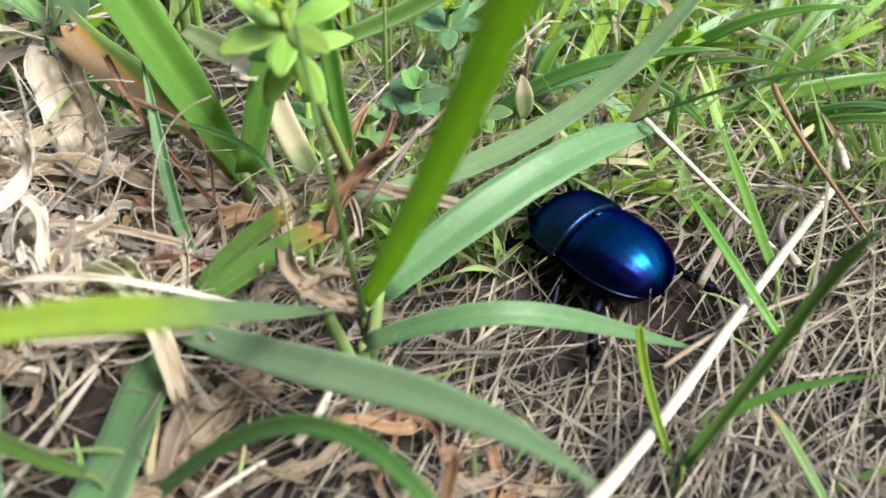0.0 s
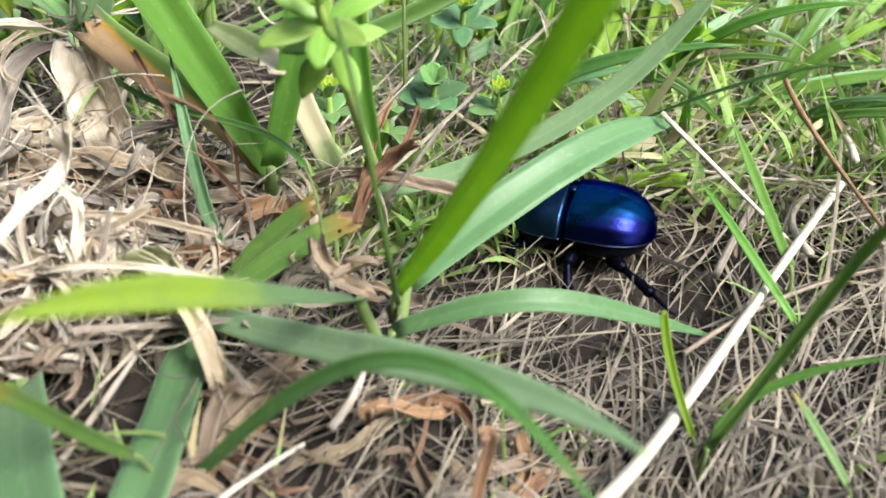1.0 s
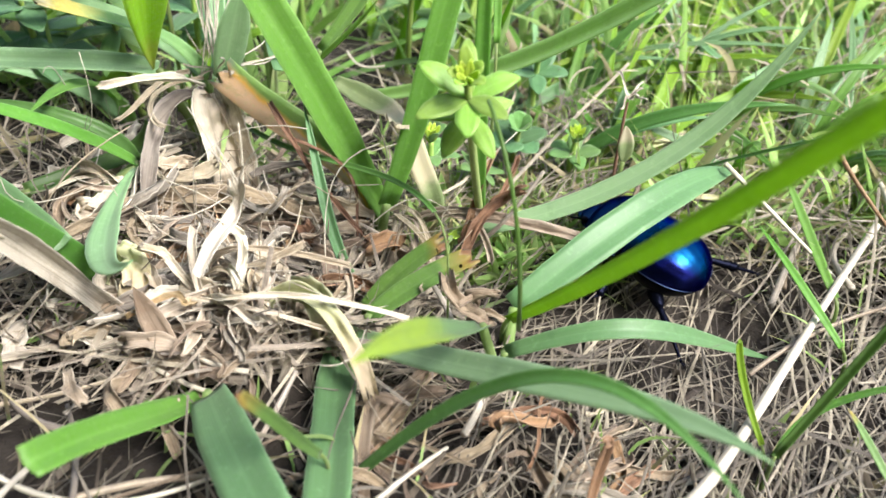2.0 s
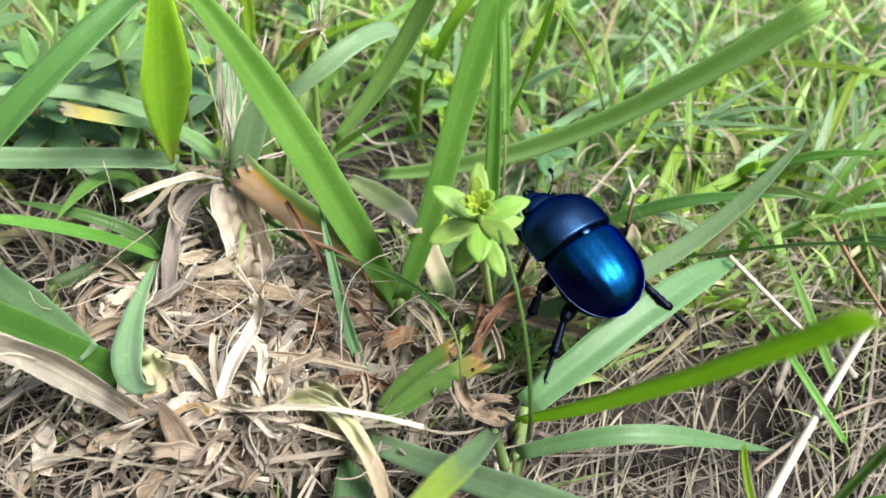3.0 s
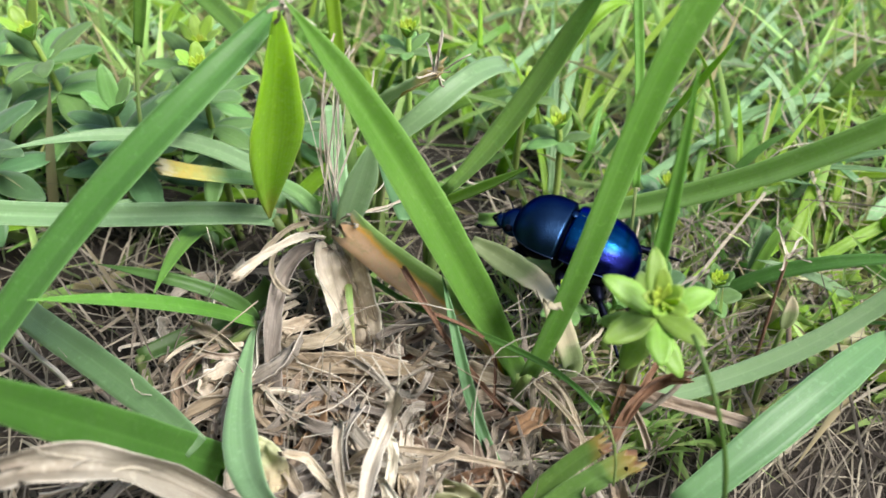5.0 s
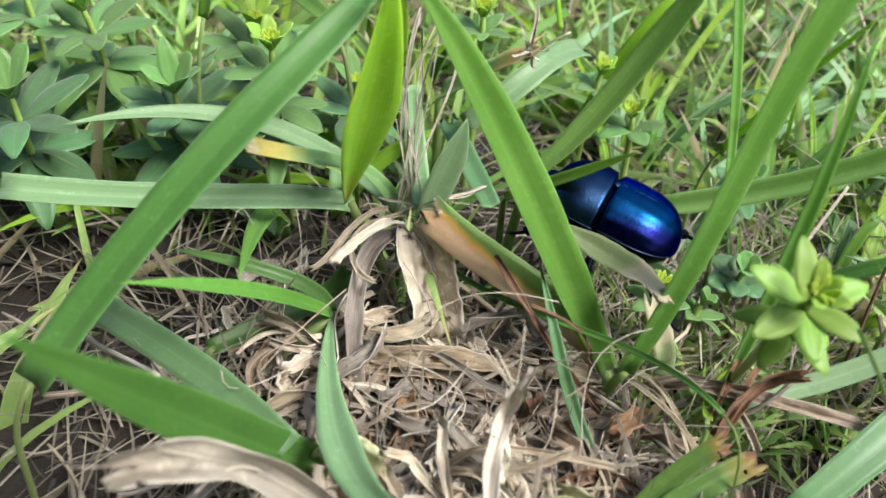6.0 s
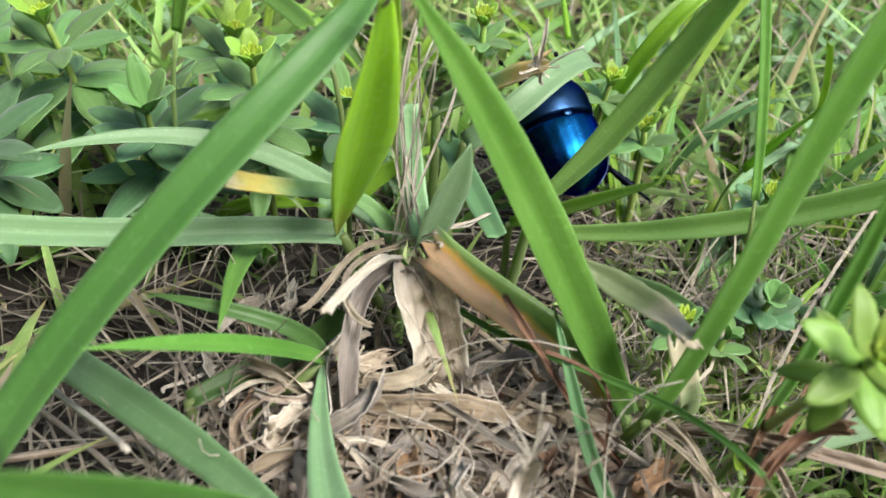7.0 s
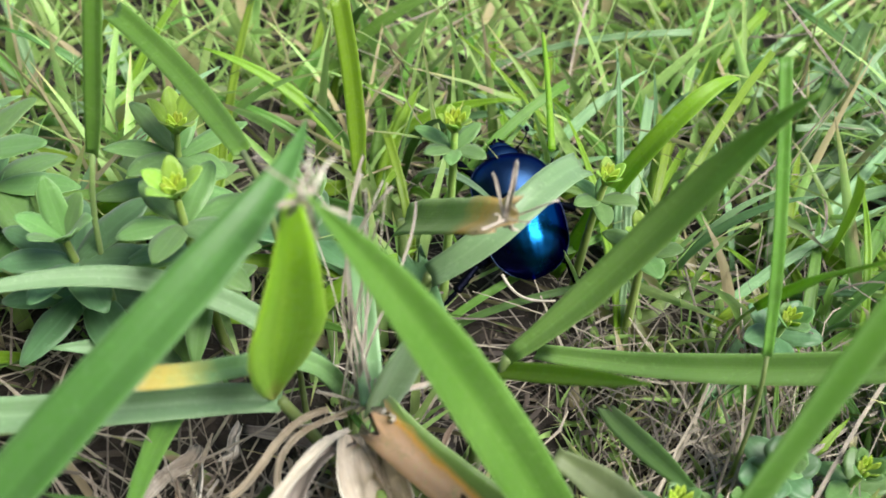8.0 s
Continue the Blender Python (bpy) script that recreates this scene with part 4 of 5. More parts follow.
# ---- herbs with leaves in whorls ----
def herb(foot, top, label, tiers=3, leaf=0.6, wide=0.24, per=6, young=1, turn=0.0, seed=1, mats=None, gap=0.42, crown=True):
    """A bedstraw-like herb: a square stem with whorls of small oval leaves, the youngest in an upright crown."""
    rnd = random.Random(seed)
    foot, top = np.array([foot[0], foot[1], float(ground_z(foot[0], foot[1]))]), np.array(top, dtype=float)
    thing = base_empty("herb", foot[0], foot[1], label, "herb", "herbs")
    mid = foot * 0.5 + top * 0.5 + np.array([rnd.uniform(-0.15, 0.15), rnd.uniform(-0.1, 0.1), 0.1])
    ctrl = (foot, foot * 0.6 + mid * 0.4, mid * 0.4 + top * 0.6, top)
    child("stem", tube_mesh("stem", bezier(ctrl, 14), [0.065 - 0.002 * i for i in range(14)], HERB_STEM, 6), thing, "pale green stem")
    axis = unit(top - mid)
    c = [np.array(p, dtype=float) for p in ctrl]
    height = np.linalg.norm(top - foot)
    for k in range(tiers):
        u = max(0.08, 1 - k * gap / height)
        centre = curve_point(c, u)
        size = leaf * (0.72 if k == 0 else 1.0 if k == 1 else 1.1) * rnd.uniform(0.92, 1.08)
        rise = (1.5 if k == 0 else 0.35 if k == 1 else -0.1)
        a0 = turn + k * 0.5 + rnd.uniform(0, 0.4)
        n = per + (1 if k == 1 else 0)
        e1 = unit(np.cross(axis, (0.2, 0.1, 0.97) if abs(axis[2]) < 0.9 else (0.97, 0.2, 0.1)))
        e2 = np.cross(axis, e1)
        for j in range(n):
            a = a0 + 6.28318 * j / n + rnd.uniform(-0.18, 0.18)
            out = e1 * math.cos(a) + e2 * math.sin(a)
            d = unit(out + axis * (rise + rnd.uniform(-0.15, 0.15)))
            ln = size * rnd.uniform(0.85, 1.12)
            ctrl_leaf = (centre, centre + d * ln * 0.35 + axis * 0.03, centre + d * ln * 0.7 + axis * 0.02, centre + d * ln - axis * ln * rnd.uniform(0.02, 0.22))
            mat = (mats or (HERB_YOUNG, HERB, HERB))[min(k, 2)]
            child("leaf", strip_mesh("leaf", ctrl_leaf, wide * (size / leaf) * rnd.uniform(0.9, 1.15), mat, rows=12, cols=5, tip="leaf", fold=0.06, wave=0.05, facing=tuple(axis * 1.0 + out * 0.05), seed=seed * 50 + k * 10 + j, thick=0.008), thing)
    if crown:
        for j in range(7):
            a = j * 2.4
            d = unit(axis + (e1 * math.cos(a) + e2 * math.sin(a)) * 0.45)
            child("bud_leaf", strip_mesh("bud_leaf", (top - axis * 0.03, top + d * 0.08, top + d * 0.17, top + d * 0.26), 0.09, HERB_BUD, rows=8, cols=5, tip="leaf", facing=(0.1, -0.6, 0.5), seed=j), thing, "yellow-green bud leaf")
    return thing


herb((-0.66, 8.2), (-1.10, 6.32, 2.82), "bright green whorled herb leaning from beside the tuft", tiers=3, leaf=0.52, wide=0.20, per=5, seed=3, gap=0.36, mats=(HERB_YOUNG, HERB_PALE, HERB_PALE))
herb((-8.4, 12.6), (-8.62, 12.0, 2.50), "leafy whorled herb with a yellow-green crown", tiers=4, leaf=0.85, wide=0.3, per=6, seed=5, gap=0.5)
herb((-6.0, 11.4), (-6.0, 10.75, 2.65), "leafy whorled herb with a pale young crown", tiers=4, leaf=0.7, wide=0.28, per=5, seed=7, gap=0.5)
herb((-7.4, 11.6), (-7.3, 11.0, 1.9), "dark-leaved whorled herb with hanging oval leaves", tiers=3, leaf=0.95, wide=0.36, per=6, seed=9, gap=0.5, mats=(HERB, HERB_DARK, HERB_DARK), crown=False)
herb((-9.3, 11.2), (-9.2, 10.7, 1.9), "dark-leaved whorled herb in the thicket", tiers=3, leaf=1.0, wide=0.36, per=6, seed=11, gap=0.5, mats=(HERB, HERB_DARK, HERB_DARK), crown=False)
herb((-6.9, 13.2), (-6.6, 12.8, 2.0), "leafy whorled herb half hidden by grass", tiers=3, leaf=0.85, wide=0.3, per=6, seed=13, gap=0.5)
herb((-9.9, 13.5), (-9.9, 13.2, 2.2), "leafy whorled herb half hidden by grass", tiers=4, leaf=0.9, wide=0.32, per=6, seed=15, gap=0.5)
herb((-5.2, 12.2), (-5.1, 12.0, 1.5), "dark-leaved whorled herb under the blades", tiers=2, leaf=0.8, wide=0.3, per=5, seed=17, gap=0.5, mats=(HERB, HERB_DARK, HERB_DARK))
herb((-3.5, 12.3), (-3.44, 11.95, 2.66), "small bright green herb sprig in the lawn", tiers=2, leaf=0.45, wide=0.2, per=5, seed=19, gap=0.35)
herb((-1.8, 12.6), (-1.68, 12.4, 1.7), "small bright green herb sprig behind the beetle's way", tiers=2, leaf=0.45, wide=0.22, per=4, seed=21, gap=0.35)
herb((-1.2, 12.0), (-1.25, 11.9, 1.3), "small pale green herb sprig in the lawn", tiers=2, leaf=0.5, wide=0.24, per=4, seed=23, gap=0.3)
herb((0.2, 11.2), (0.2, 11.0, 0.9), "small dark green herb on the ground", tiers=2, leaf=0.5, wide=0.26, per=4, seed=25, gap=0.3, mats=(HERB, HERB_DARK, HERB_DARK))
herb((-1.45, 8.9), (-1.4, 8.8, 0.75), "small bright green herb behind the tuft", tiers=2, leaf=0.42, wide=0.2, per=4, seed=29, gap=0.3, mats=(HERB, HERB, HERB))
herb((-0.75, 9.15), (-0.75, 9.05, 0.35), "small green herb flat on the ground", tiers=2, leaf=0.4, wide=0.2, per=4, seed=31, gap=0.25, mats=(HERB, HERB, HERB), crown=False)
herb((0.55, 9.5), (0.6, 9.4, 0.45), "small green herb in the mown lawn", tiers=2, leaf=0.42, wide=0.22, per=4, seed=33, gap=0.28, mats=(HERB, HERB, HERB))
herb((-0.3, 9.6), (-0.2, 9.4, 0.6), "small round-leaved herb on the ground", tiers=2, leaf=0.42, wide=0.3, per=5, seed=27, gap=0.25, mats=(HERB, HERB_DARK, HERB_DARK), crown=False)


# ---- withered things round the tufts ----
def curved_sheath(p0, p1, p2, p3, width, mat, label, n=3, seed=1):
    """A torn brown leaf sheath: a few wavy rolled strips from one foot."""
    rnd = random.Random(seed)
    thing = base_empty("dry_sheath", p0[0], p0[1], label, "dry sheath", "dry leaves")
    for k in range(n):
        sh = lambda p, f: tuple(np.array(p) + np.array([rnd.gauss(0, 0.16), rnd.gauss(0, 0.12), rnd.gauss(0.03, 0.08)]) * f)
        child("strip", strip_mesh("strip", (sh(p0, 0.6), sh(p1, 1.3), sh(p2, 1.8), sh(p3, 2.4)), width * rnd.uniform(0.25, 0.85), mat, rows=34, cols=11, curl=rnd.uniform(0.05, 0.4), wave=0.06, crumple=0.65, tip="ragged", twist=rnd.uniform(-35, 35), seed=seed * 9 + k), thing)
    return thing


node = base_empty("dry_sheath", -3.9, 8.6, "wrinkled cream dry sheath arching down from the node", "dry sheath", "dry leaves")
child("strip", strip_mesh("strip", ((-4.25, 9.25, 1.18), (-4.18, 8.9, 1.10), (-3.95, 8.75, 0.7), (-3.95, 8.55, -0.35)), 0.60, CREAM, rows=44, cols=15, curl=0.3, crumple=0.4, tip="ragged", twist=25, base=0.55, seed=81), node)
child("strip", strip_mesh("strip", ((-4.3, 9.3, 1.15), (-4.0, 9.0, 1.15), (-3.8, 8.9, 0.6), (-3.6, 8.5, -0.2)), 0.2, DRY, rows=34, cols=9, curl=0.4, crumple=0.5, tip="ragged", twist=-40, seed=82), node)
child("strip", strip_mesh("strip", ((-4.35, 9.2, 1.15), (-4.9, 8.9, 1.25), (-4.95, 8.3, 0.9), (-4.85, 7.5, 0.05)), 0.2, DRYGREY, rows=40, cols=9, curl=0.5, crumple=0.4, tip="ragged", twist=50, base=0.8, seed=83), node, "grey dry strip hanging from the node")
child("strip", strip_mesh("strip", ((-4.35, 9.2, 1.3), (-4.6, 8.8, 1.6), (-4.8, 8.2, 1.85), (-5.0, 7.5, 2.1)), 0.09, STRAW, rows=30, cols=9, curl=0.6, crumple=0.5, tip="ragged", twist=80, base=0.5, seed=84), node, "bleached torn strip")
curved_sheath((-4.95, 8.0, 0.15), (-4.4, 7.9, 0.3), (-3.7, 7.95, 0.3), (-2.7, 8.3, 0.1), 0.42, TAN, "broad brown dry leaf lying below the node", 2, 51)
curved_sheath((-4.8, 8.6, 0.35), (-4.85, 8.1, 0.4), (-4.4, 8.0, 0.4), (-4.0, 8.15, 0.5), 0.3, DRY, "curled tan dry leaf below the node", 2, 52)
curved_sheath((-4.3, 8.4, 0.4), (-3.7, 7.8, 0.55), (-3.2, 7.1, 0.5), (-2.95, 6.75, 0.4), 0.11, DRYGREY, "long grey dry strip on the litter", 1, 53)
curved_sheath((-4.9, 7.5, 0.35), (-4.3, 7.1, 0.45), (-3.5, 6.9, 0.45), (-2.8, 6.3, 0.4), 0.10, DRYGREY, "long grey dry strip on the litter", 1, 54)
curved_sheath((-4.7, 7.3, 0.25), (-4.4, 6.8, 0.45), (-4.15, 6.5, 0.45), (-3.95, 6.2, 0.3), 0.26, TAN, "brown rolled dry sheath on the litter", 1, 55)
curved_sheath((-3.55, 6.0, 0.2), (-3.45, 6.05, 0.7), (-3.4, 6.1, 1.0), (-3.38, 6.2, 1.35), 0.16, STRAW, "upright bleached torn sheath end", 2, 56)
curved_sheath((-3.8, 8.3, 0.4), (-3.5, 8.4, 0.5), (-3.3, 8.6, 0.5), (-2.9, 8.9, 0.4), 0.2, DRYGREY, "grey dry leaf behind the tuft's foot", 1, 57)
curved_sheath((-5.0, 6.7, 0.2), (-4.6, 6.45, 0.5), (-4.3, 6.3, 0.55), (-3.9, 6.15, 0.35), 0.40, SHEATH_LIME, "pale cream-lime sheath at the foot of the low tuft", 1, 58)
curved_sheath((-3.0, 6.15, 0.2), (-2.7, 5.95, 0.6), (-2.4, 5.75, 0.6), (-2.15, 5.6, 0.25), 0.44, SHEATH_LIME, "pale cream-lime node of the flattened tuft", 2, 59)
curved_sheath((-3.75, 5.9, 0.5), (-3.3, 5.65, 0.8), (-2.9, 5.5, 0.75), (-2.45, 5.4, 0.5), 0.17, STRAW, "white crumpled shredded sheath", 2, 62)
curved_sheath((-3.75, 6.0, 0.4), (-3.9, 6.2, 0.75), (-4.0, 6.35, 0.9), (-4.2, 6.5, 0.95), 0.26, CREAM, "cream crumpled sheath end standing up", 2, 63)
curved_sheath((-4.35, 5.6, 0.55), (-4.0, 5.6, 0.7), (-3.8, 5.65, 0.7), (-3.6, 5.8, 0.6), 0.2, TORN_DRY, "orange-brown crumpled dry scrap", 1, 64)
curved_sheath((-2.75, 6.5, 0.05), (-2.5, 6.6, 0.2), (-2.2, 6.5, 0.2), (-1.9, 6.7, 0.1), 0.22, RUST, "flat rust-brown dry leaf piece", 1, 65)
curved_sheath((-2.3, 7.6, 0.0), (-2.4, 7.8, 0.5), (-2.6, 8.0, 0.9), (-2.75, 8.1, 1.25), 0.10, RUST, "rust-brown dry sheath at the tuft's foot", 2, 4)
curved_sheath((-4.4, 6.2, 0.1), (-4.1, 5.9, 0.5), (-3.6, 5.7, 0.6), (-3.0, 5.8, 0.5), 0.06, CREAM, "cream shredded dry leaf heap", 5, 8)
curved_sheath((-4.0, 6.6, 0.2), (-3.7, 6.4, 0.6), (-3.3, 6.2, 0.7), (-2.7, 6.3, 0.4), 0.09, DRY, "tan shredded dry leaf heap", 7, 10)
curved_sheath((-1.5, 7.9, 0.1), (-1.1, 7.6, 0.5), (-0.7, 7.4, 0.5), (-0.2, 7.3, 0.3), 0.24, DRY, "torn tan dry leaf beside the tuft", 3, 12)
curved_sheath((-4.5, 9.3, 1.35), (-4.75, 9.1, 1.25), (-4.95, 8.9, 1.1), (-5.2, 8.7, 0.9), 0.2, DRY, "bleached torn leaf end at the node", 2, 14)
curved_sheath((-4.3, 9.5, 1.2), (-4.25, 9.9, 1.9), (-4.2, 10.1, 2.5), (-4.25, 10.2, 3.1), 0.035, STRAW, "frayed bleached leaf fibres standing behind the node", 12, 16)
curved_sheath((-0.9, 6.3, -0.2), (-0.9, 6.2, 0.1), (-0.95, 6.1, 0.4), (-1.0, 6.0, 0.7), 0.2, TAN, "small brown bud sheath in the tuft", 3, 18)
curved_sheath((-1.0, 7.2, 0.1), (-0.95, 7.3, 0.5), (-0.85, 7.4, 0.8), (-0.72, 7.5, 1.05), 0.17, RUST, "dark brown curled dry leaf behind the lime blade", 3, 71)
curved_sheath((-1.9, 8.0, 0.1), (-1.6, 7.7, 0.4), (-1.5, 7.3, 0.3), (-1.4, 6.9, 0.1), 0.2, DRY, "pale dry leaf strips under the blades", 3, 20)
curved_sheath((-2.2, 4.6, -0.5), (-1.9, 5.0, -0.2), (-1.5, 5.3, -0.1), (-1.0, 5.5, -0.2), 0.24, TAN, "brown dry leaf strips in the hollow", 4, 22)


# ---- crumpled scraps of dead sheath heaped round the node ----
def scraps():
    rnd = random.Random(19)
    labels = {STRAW: "cream crumpled scrap of dry sheath", DRY: "tan crumpled scrap of dry leaf", TAN: "brown crumpled scrap of dry leaf", DRYGREY: "grey crumpled scrap of dry leaf"}
    for k in range(290):
        x, y = rnd.gauss(-3.7, 1.0), rnd.gauss(6.9, 1.05)
        if k >= 190:
            x, y = rnd.gauss(-3.4, 0.55), rnd.gauss(6.0, 0.5)
        if k % 5 == 0:
            x, y = rnd.uniform(-6.5, 0.5), rnd.uniform(4.2, 9.0)
        if near_way(x, y, 1.5) or y < 3.6 or (-3.1 < x < -1.7 and y < 5.9) or (-2.2 < x < -0.8 and y < 6.9) or math.hypot(x + 4.5, y - 8.75) < 0.5:
            continue
        ln, a = rnd.uniform(0.25, 0.95), rnd.uniform(0, 6.283)
        p = np.array([x, y, float(ground_z(x, y)) + rnd.uniform(0.30, 0.62 if k < 190 else 0.85)])
        d = np.array([math.cos(a), math.sin(a), rnd.gauss(0, 0.3)])
        jog = lambda f: np.array([rnd.gauss(0, 0.22), rnd.gauss(0, 0.22), rnd.gauss(0.03, 0.14)]) * ln * f
        c = (p - d * ln / 2, p - d * ln / 6 + jog(1), p + d * ln / 6 + jog(1), p + d * ln / 2 + jog(0.6))
        mat = rnd.choice((TAN, DRYGREY, DRY, TAN, RUST, CREAM) if y > 7.0 else (STRAW, CREAM, DRY, DRY, TAN, TAN, DRYGREY) if y > 5.4 else (TAN, DRY, TAN, DRYGREY))
        me = strip_mesh("dry_scrap", c, rnd.uniform(0.06, 0.24) * (1 if y > 5.4 else 0.6), mat, rows=18, cols=7, curl=rnd.uniform(0.1, 0.6), crumple=rnd.uniform(0.3, 0.7), wave=rnd.uniform(0.1, 0.3), tip="ragged", twist=rnd.uniform(-80, 80), base=rnd.uniform(0.3, 1.0), facing=(rnd.gauss(0, 0.4), rnd.gauss(-0.4, 0.3), 0.8), seed=k)
        tagged(new("dry_scrap", me), labels.get(mat, "rust-brown crumpled scrap of dry leaf"), "dry leaf", "dry leaf scraps")


scraps()


# ---- a brown hollow in the litter, and cream shreds beside the node ----
def hollow_scraps():
    rnd = random.Random(53)
    for k in range(150):
        hollow = k % 3 == 0
        x, y = (rnd.uniform(-2.4, 1.0), rnd.uniform(2.6, 5.2)) if hollow else (rnd.gauss(-4.3, 0.9), rnd.gauss(8.0, 0.9))
        if near_way(x, y, 1.5) or math.hypot(x + 4.5, y - 8.75) < 0.45:
            continue
        ln, a = rnd.uniform(0.4, 1.5), rnd.uniform(0, 6.283)
        p = np.array([x, y, float(ground_z(x, y)) + (rnd.uniform(0.1, 0.35) if hollow else rnd.uniform(0.35, 0.75))])
        d = np.array([math.cos(a), math.sin(a), rnd.gauss(0, 0.25)])
        jog = lambda f: np.array([rnd.gauss(0, 0.25), rnd.gauss(0, 0.25), rnd.gauss(0.03, 0.12)]) * ln * f
        c = (p - d * ln / 2, p - d * ln / 6 + jog(1), p + d * ln / 6 + jog(1), p + d * ln / 2 + jog(0.6))
        mat = rnd.choice((RUST, TAN, TAN)) if hollow else rnd.choice((CREAM, DRYGREY, STRAW, DRY, TAN))
        me = strip_mesh("dry_scrap", c, rnd.uniform(0.03, 0.16), mat, rows=16, cols=5, curl=rnd.uniform(0.1, 0.5), crumple=rnd.uniform(0.2, 0.6), wave=rnd.uniform(0.1, 0.3), tip="ragged", twist=rnd.uniform(-80, 80), base=rnd.uniform(0.3, 1.0), facing=(rnd.gauss(0, 0.4), rnd.gauss(-0.4, 0.3), 0.8), seed=500 + k)
        tagged(new("dry_scrap", me), "brown shred of dead leaf in a hollow" if hollow else "brown curled shred of dry sheath" if mat == TAN else "pale curled shred of dry sheath", "dry leaf", "dry leaf scraps")


hollow_scraps()


# ---- straws that lie loose on the litter ----
def scatter_straws():
    rnd = random.Random(31)
    for k in range(90):
        x, y = rnd.uniform(-8, 6.5), rnd.uniform(2.5, 11.5)
        right = x > -0.5
        a = rnd.gauss(1.0, 0.5) if right else rnd.uniform(0, 3.14)
        ln = rnd.uniform(1.2, 4.2) if right else rnd.uniform(0.7, 2.6)
        z = float(ground_z(x, y)) + rnd.uniform(0.3, 0.5)
        if near_way(x, y, 1.6):
            continue
        d = np.array([math.cos(a), math.sin(a), rnd.gauss(0.0, 0.10)])
        side = np.array([-d[1], d[0], 0]) * rnd.gauss(0, 0.12)
        p = np.array([x, y, z])
        wide = rnd.uniform(0.035, 0.09)
        stalk(p - d * ln / 2, p - d * ln / 6 + side * ln, p + d * ln / 6 + side * ln, p + d * ln / 2, wide, rnd.choice((STRAW, DRY, DRYGREY, TAN, STRAW)), "dry straw lying loose on the litter", name="straw", category="straw")


scatter_straws()


# ---- lawn blades that can be told apart ----
def scatter_blades():
    rnd = random.Random(77)
    mats = (FRESH, FRESH, LIME, PALE_GREEN, BLUE_FRESH, LIME, FRESH, LIME, GREY_GREEN, PALE_GREEN)

    def one(x, y, ln, w, lean, az, label, pick, n=2, name="grass_shoot", category="grass shoot", group="grass shoots", **kw):
        if near_way(x, y, 0.9):
            return
        thing = base_empty(name, x, y, label, category, group)
        z = float(ground_z(x, y)) - 0.05
        for k in range(n):
            a = az + rnd.gauss(0, 0.7) * (k > 0)
            lk, le = ln * (1 if k == 0 else rnd.uniform(0.5, 0.9)), lean * rnd.uniform(0.7, 1.3)
            o = np.array([math.cos(a), math.sin(a), 0])
            p0, up = np.array([x, y, z]), np.array([0, 0, 1.0])
            p1, p2, p3 = p0 + (up * 0.9 + o * le * 0.5) * lk * 0.33, p0 + (up * 0.75 + o * le) * lk * 0.66, p0 + (up * 0.55 + o * le * 1.25) * lk
            if k > 0 and near_way(p3[0], p3[1], 0.7):
                continue
            child("blade", strip_mesh("blade", (p0, p1, p2, p3), w * rnd.uniform(0.7, 1.05), pick(), rows=12, cols=5, facing=(rnd.gauss(0, 0.3), -0.6, 0.7), seed=rnd.randrange(9999), **kw), thing)

    for k in range(190):
        x, y = rnd.uniform(-4.5, 9), rnd.uniform(9.5, 18)
        if x < -0.8 and y < 11.5:
            continue
        one(x, y, rnd.uniform(1.2, 3.8), rnd.uniform(0.09, 0.22), rnd.uniform(0.2, 1.2), rnd.gauss(0.9, 0.9), "green lawn grass shoot with narrow blades", lambda: rnd.choice(mats), 3, tip=rnd.choice(("point", "cut", "point")))
    for k in range(60):
        x, y = rnd.uniform(-12, -4), rnd.uniform(11, 18)
        one(x, y, rnd.uniform(1.6, 4.0), rnd.uniform(0.14, 0.34), rnd.uniform(0.2, 1.0), rnd.uniform(0, 6.28), "green lawn grass shoot among herbs", lambda: rnd.choice(mats), 2)
    for k in range(150):
        x, y = rnd.uniform(0.3, 8), rnd.uniform(8.2, 13)
        one(x, y, rnd.uniform(0.4, 1.5), rnd.uniform(0.08, 0.2), rnd.uniform(0.3, 1.3), rnd.gauss(0.6, 1.0), "mown yellow-green grass stub with a pale cut end", lambda: rnd.choice((LIME, LIME, FRESH, STUB, STUB)), 2, tip="cut", name="grass_stub", category="grass stub", group="grass stubs")


scatter_blades()


# ---- loose hair-fine fibres and bent bits of straw round the node ----
def fibres():
    rnd = random.Random(5)
    for k in range(110):
        x, y = rnd.gauss(-3.6, 1.1), rnd.gauss(8.6, 1.1)
        if k >= 46:
            x, y = (rnd.uniform(-6, 6), rnd.uniform(8.5, 13)) if k % 2 else (rnd.gauss(-3.2, 1.2), rnd.gauss(6.6, 0.8))
        p = np.array([x, y, float(ground_z(x, y)) + rnd.uniform(0.35, 1.3)])
        d = unit(np.array([rnd.gauss(0, 1), rnd.gauss(0, 0.7), rnd.gauss(0.1, 0.5)]))
        b = np.array([rnd.gauss(0, 0.35), rnd.gauss(0, 0.35), rnd.gauss(0, 0.25)])
        ln = rnd.uniform(0.5, 1.6)
        if near_way(x, y, 1.3):
            continue
        pts = bezier((p, p + d * ln * 0.33 + b * 0.5, p + d * ln * 0.66 + b, p + d * ln - b * 0.3), 10)
        pts[0][2] = min(pts[0][2], float(ground_z(pts[0][0], pts[0][1])) + 0.5)
        me = tube_mesh("plant_fibre", pts, [rnd.uniform(0.004, 0.009)] * 10, rnd.choice((STRAW, STRAW, DRY)), 5)
        tagged(new("plant_fibre", me), "hair-fine bleached plant fibre caught in the litter", "plant fibre", "plant fibres")


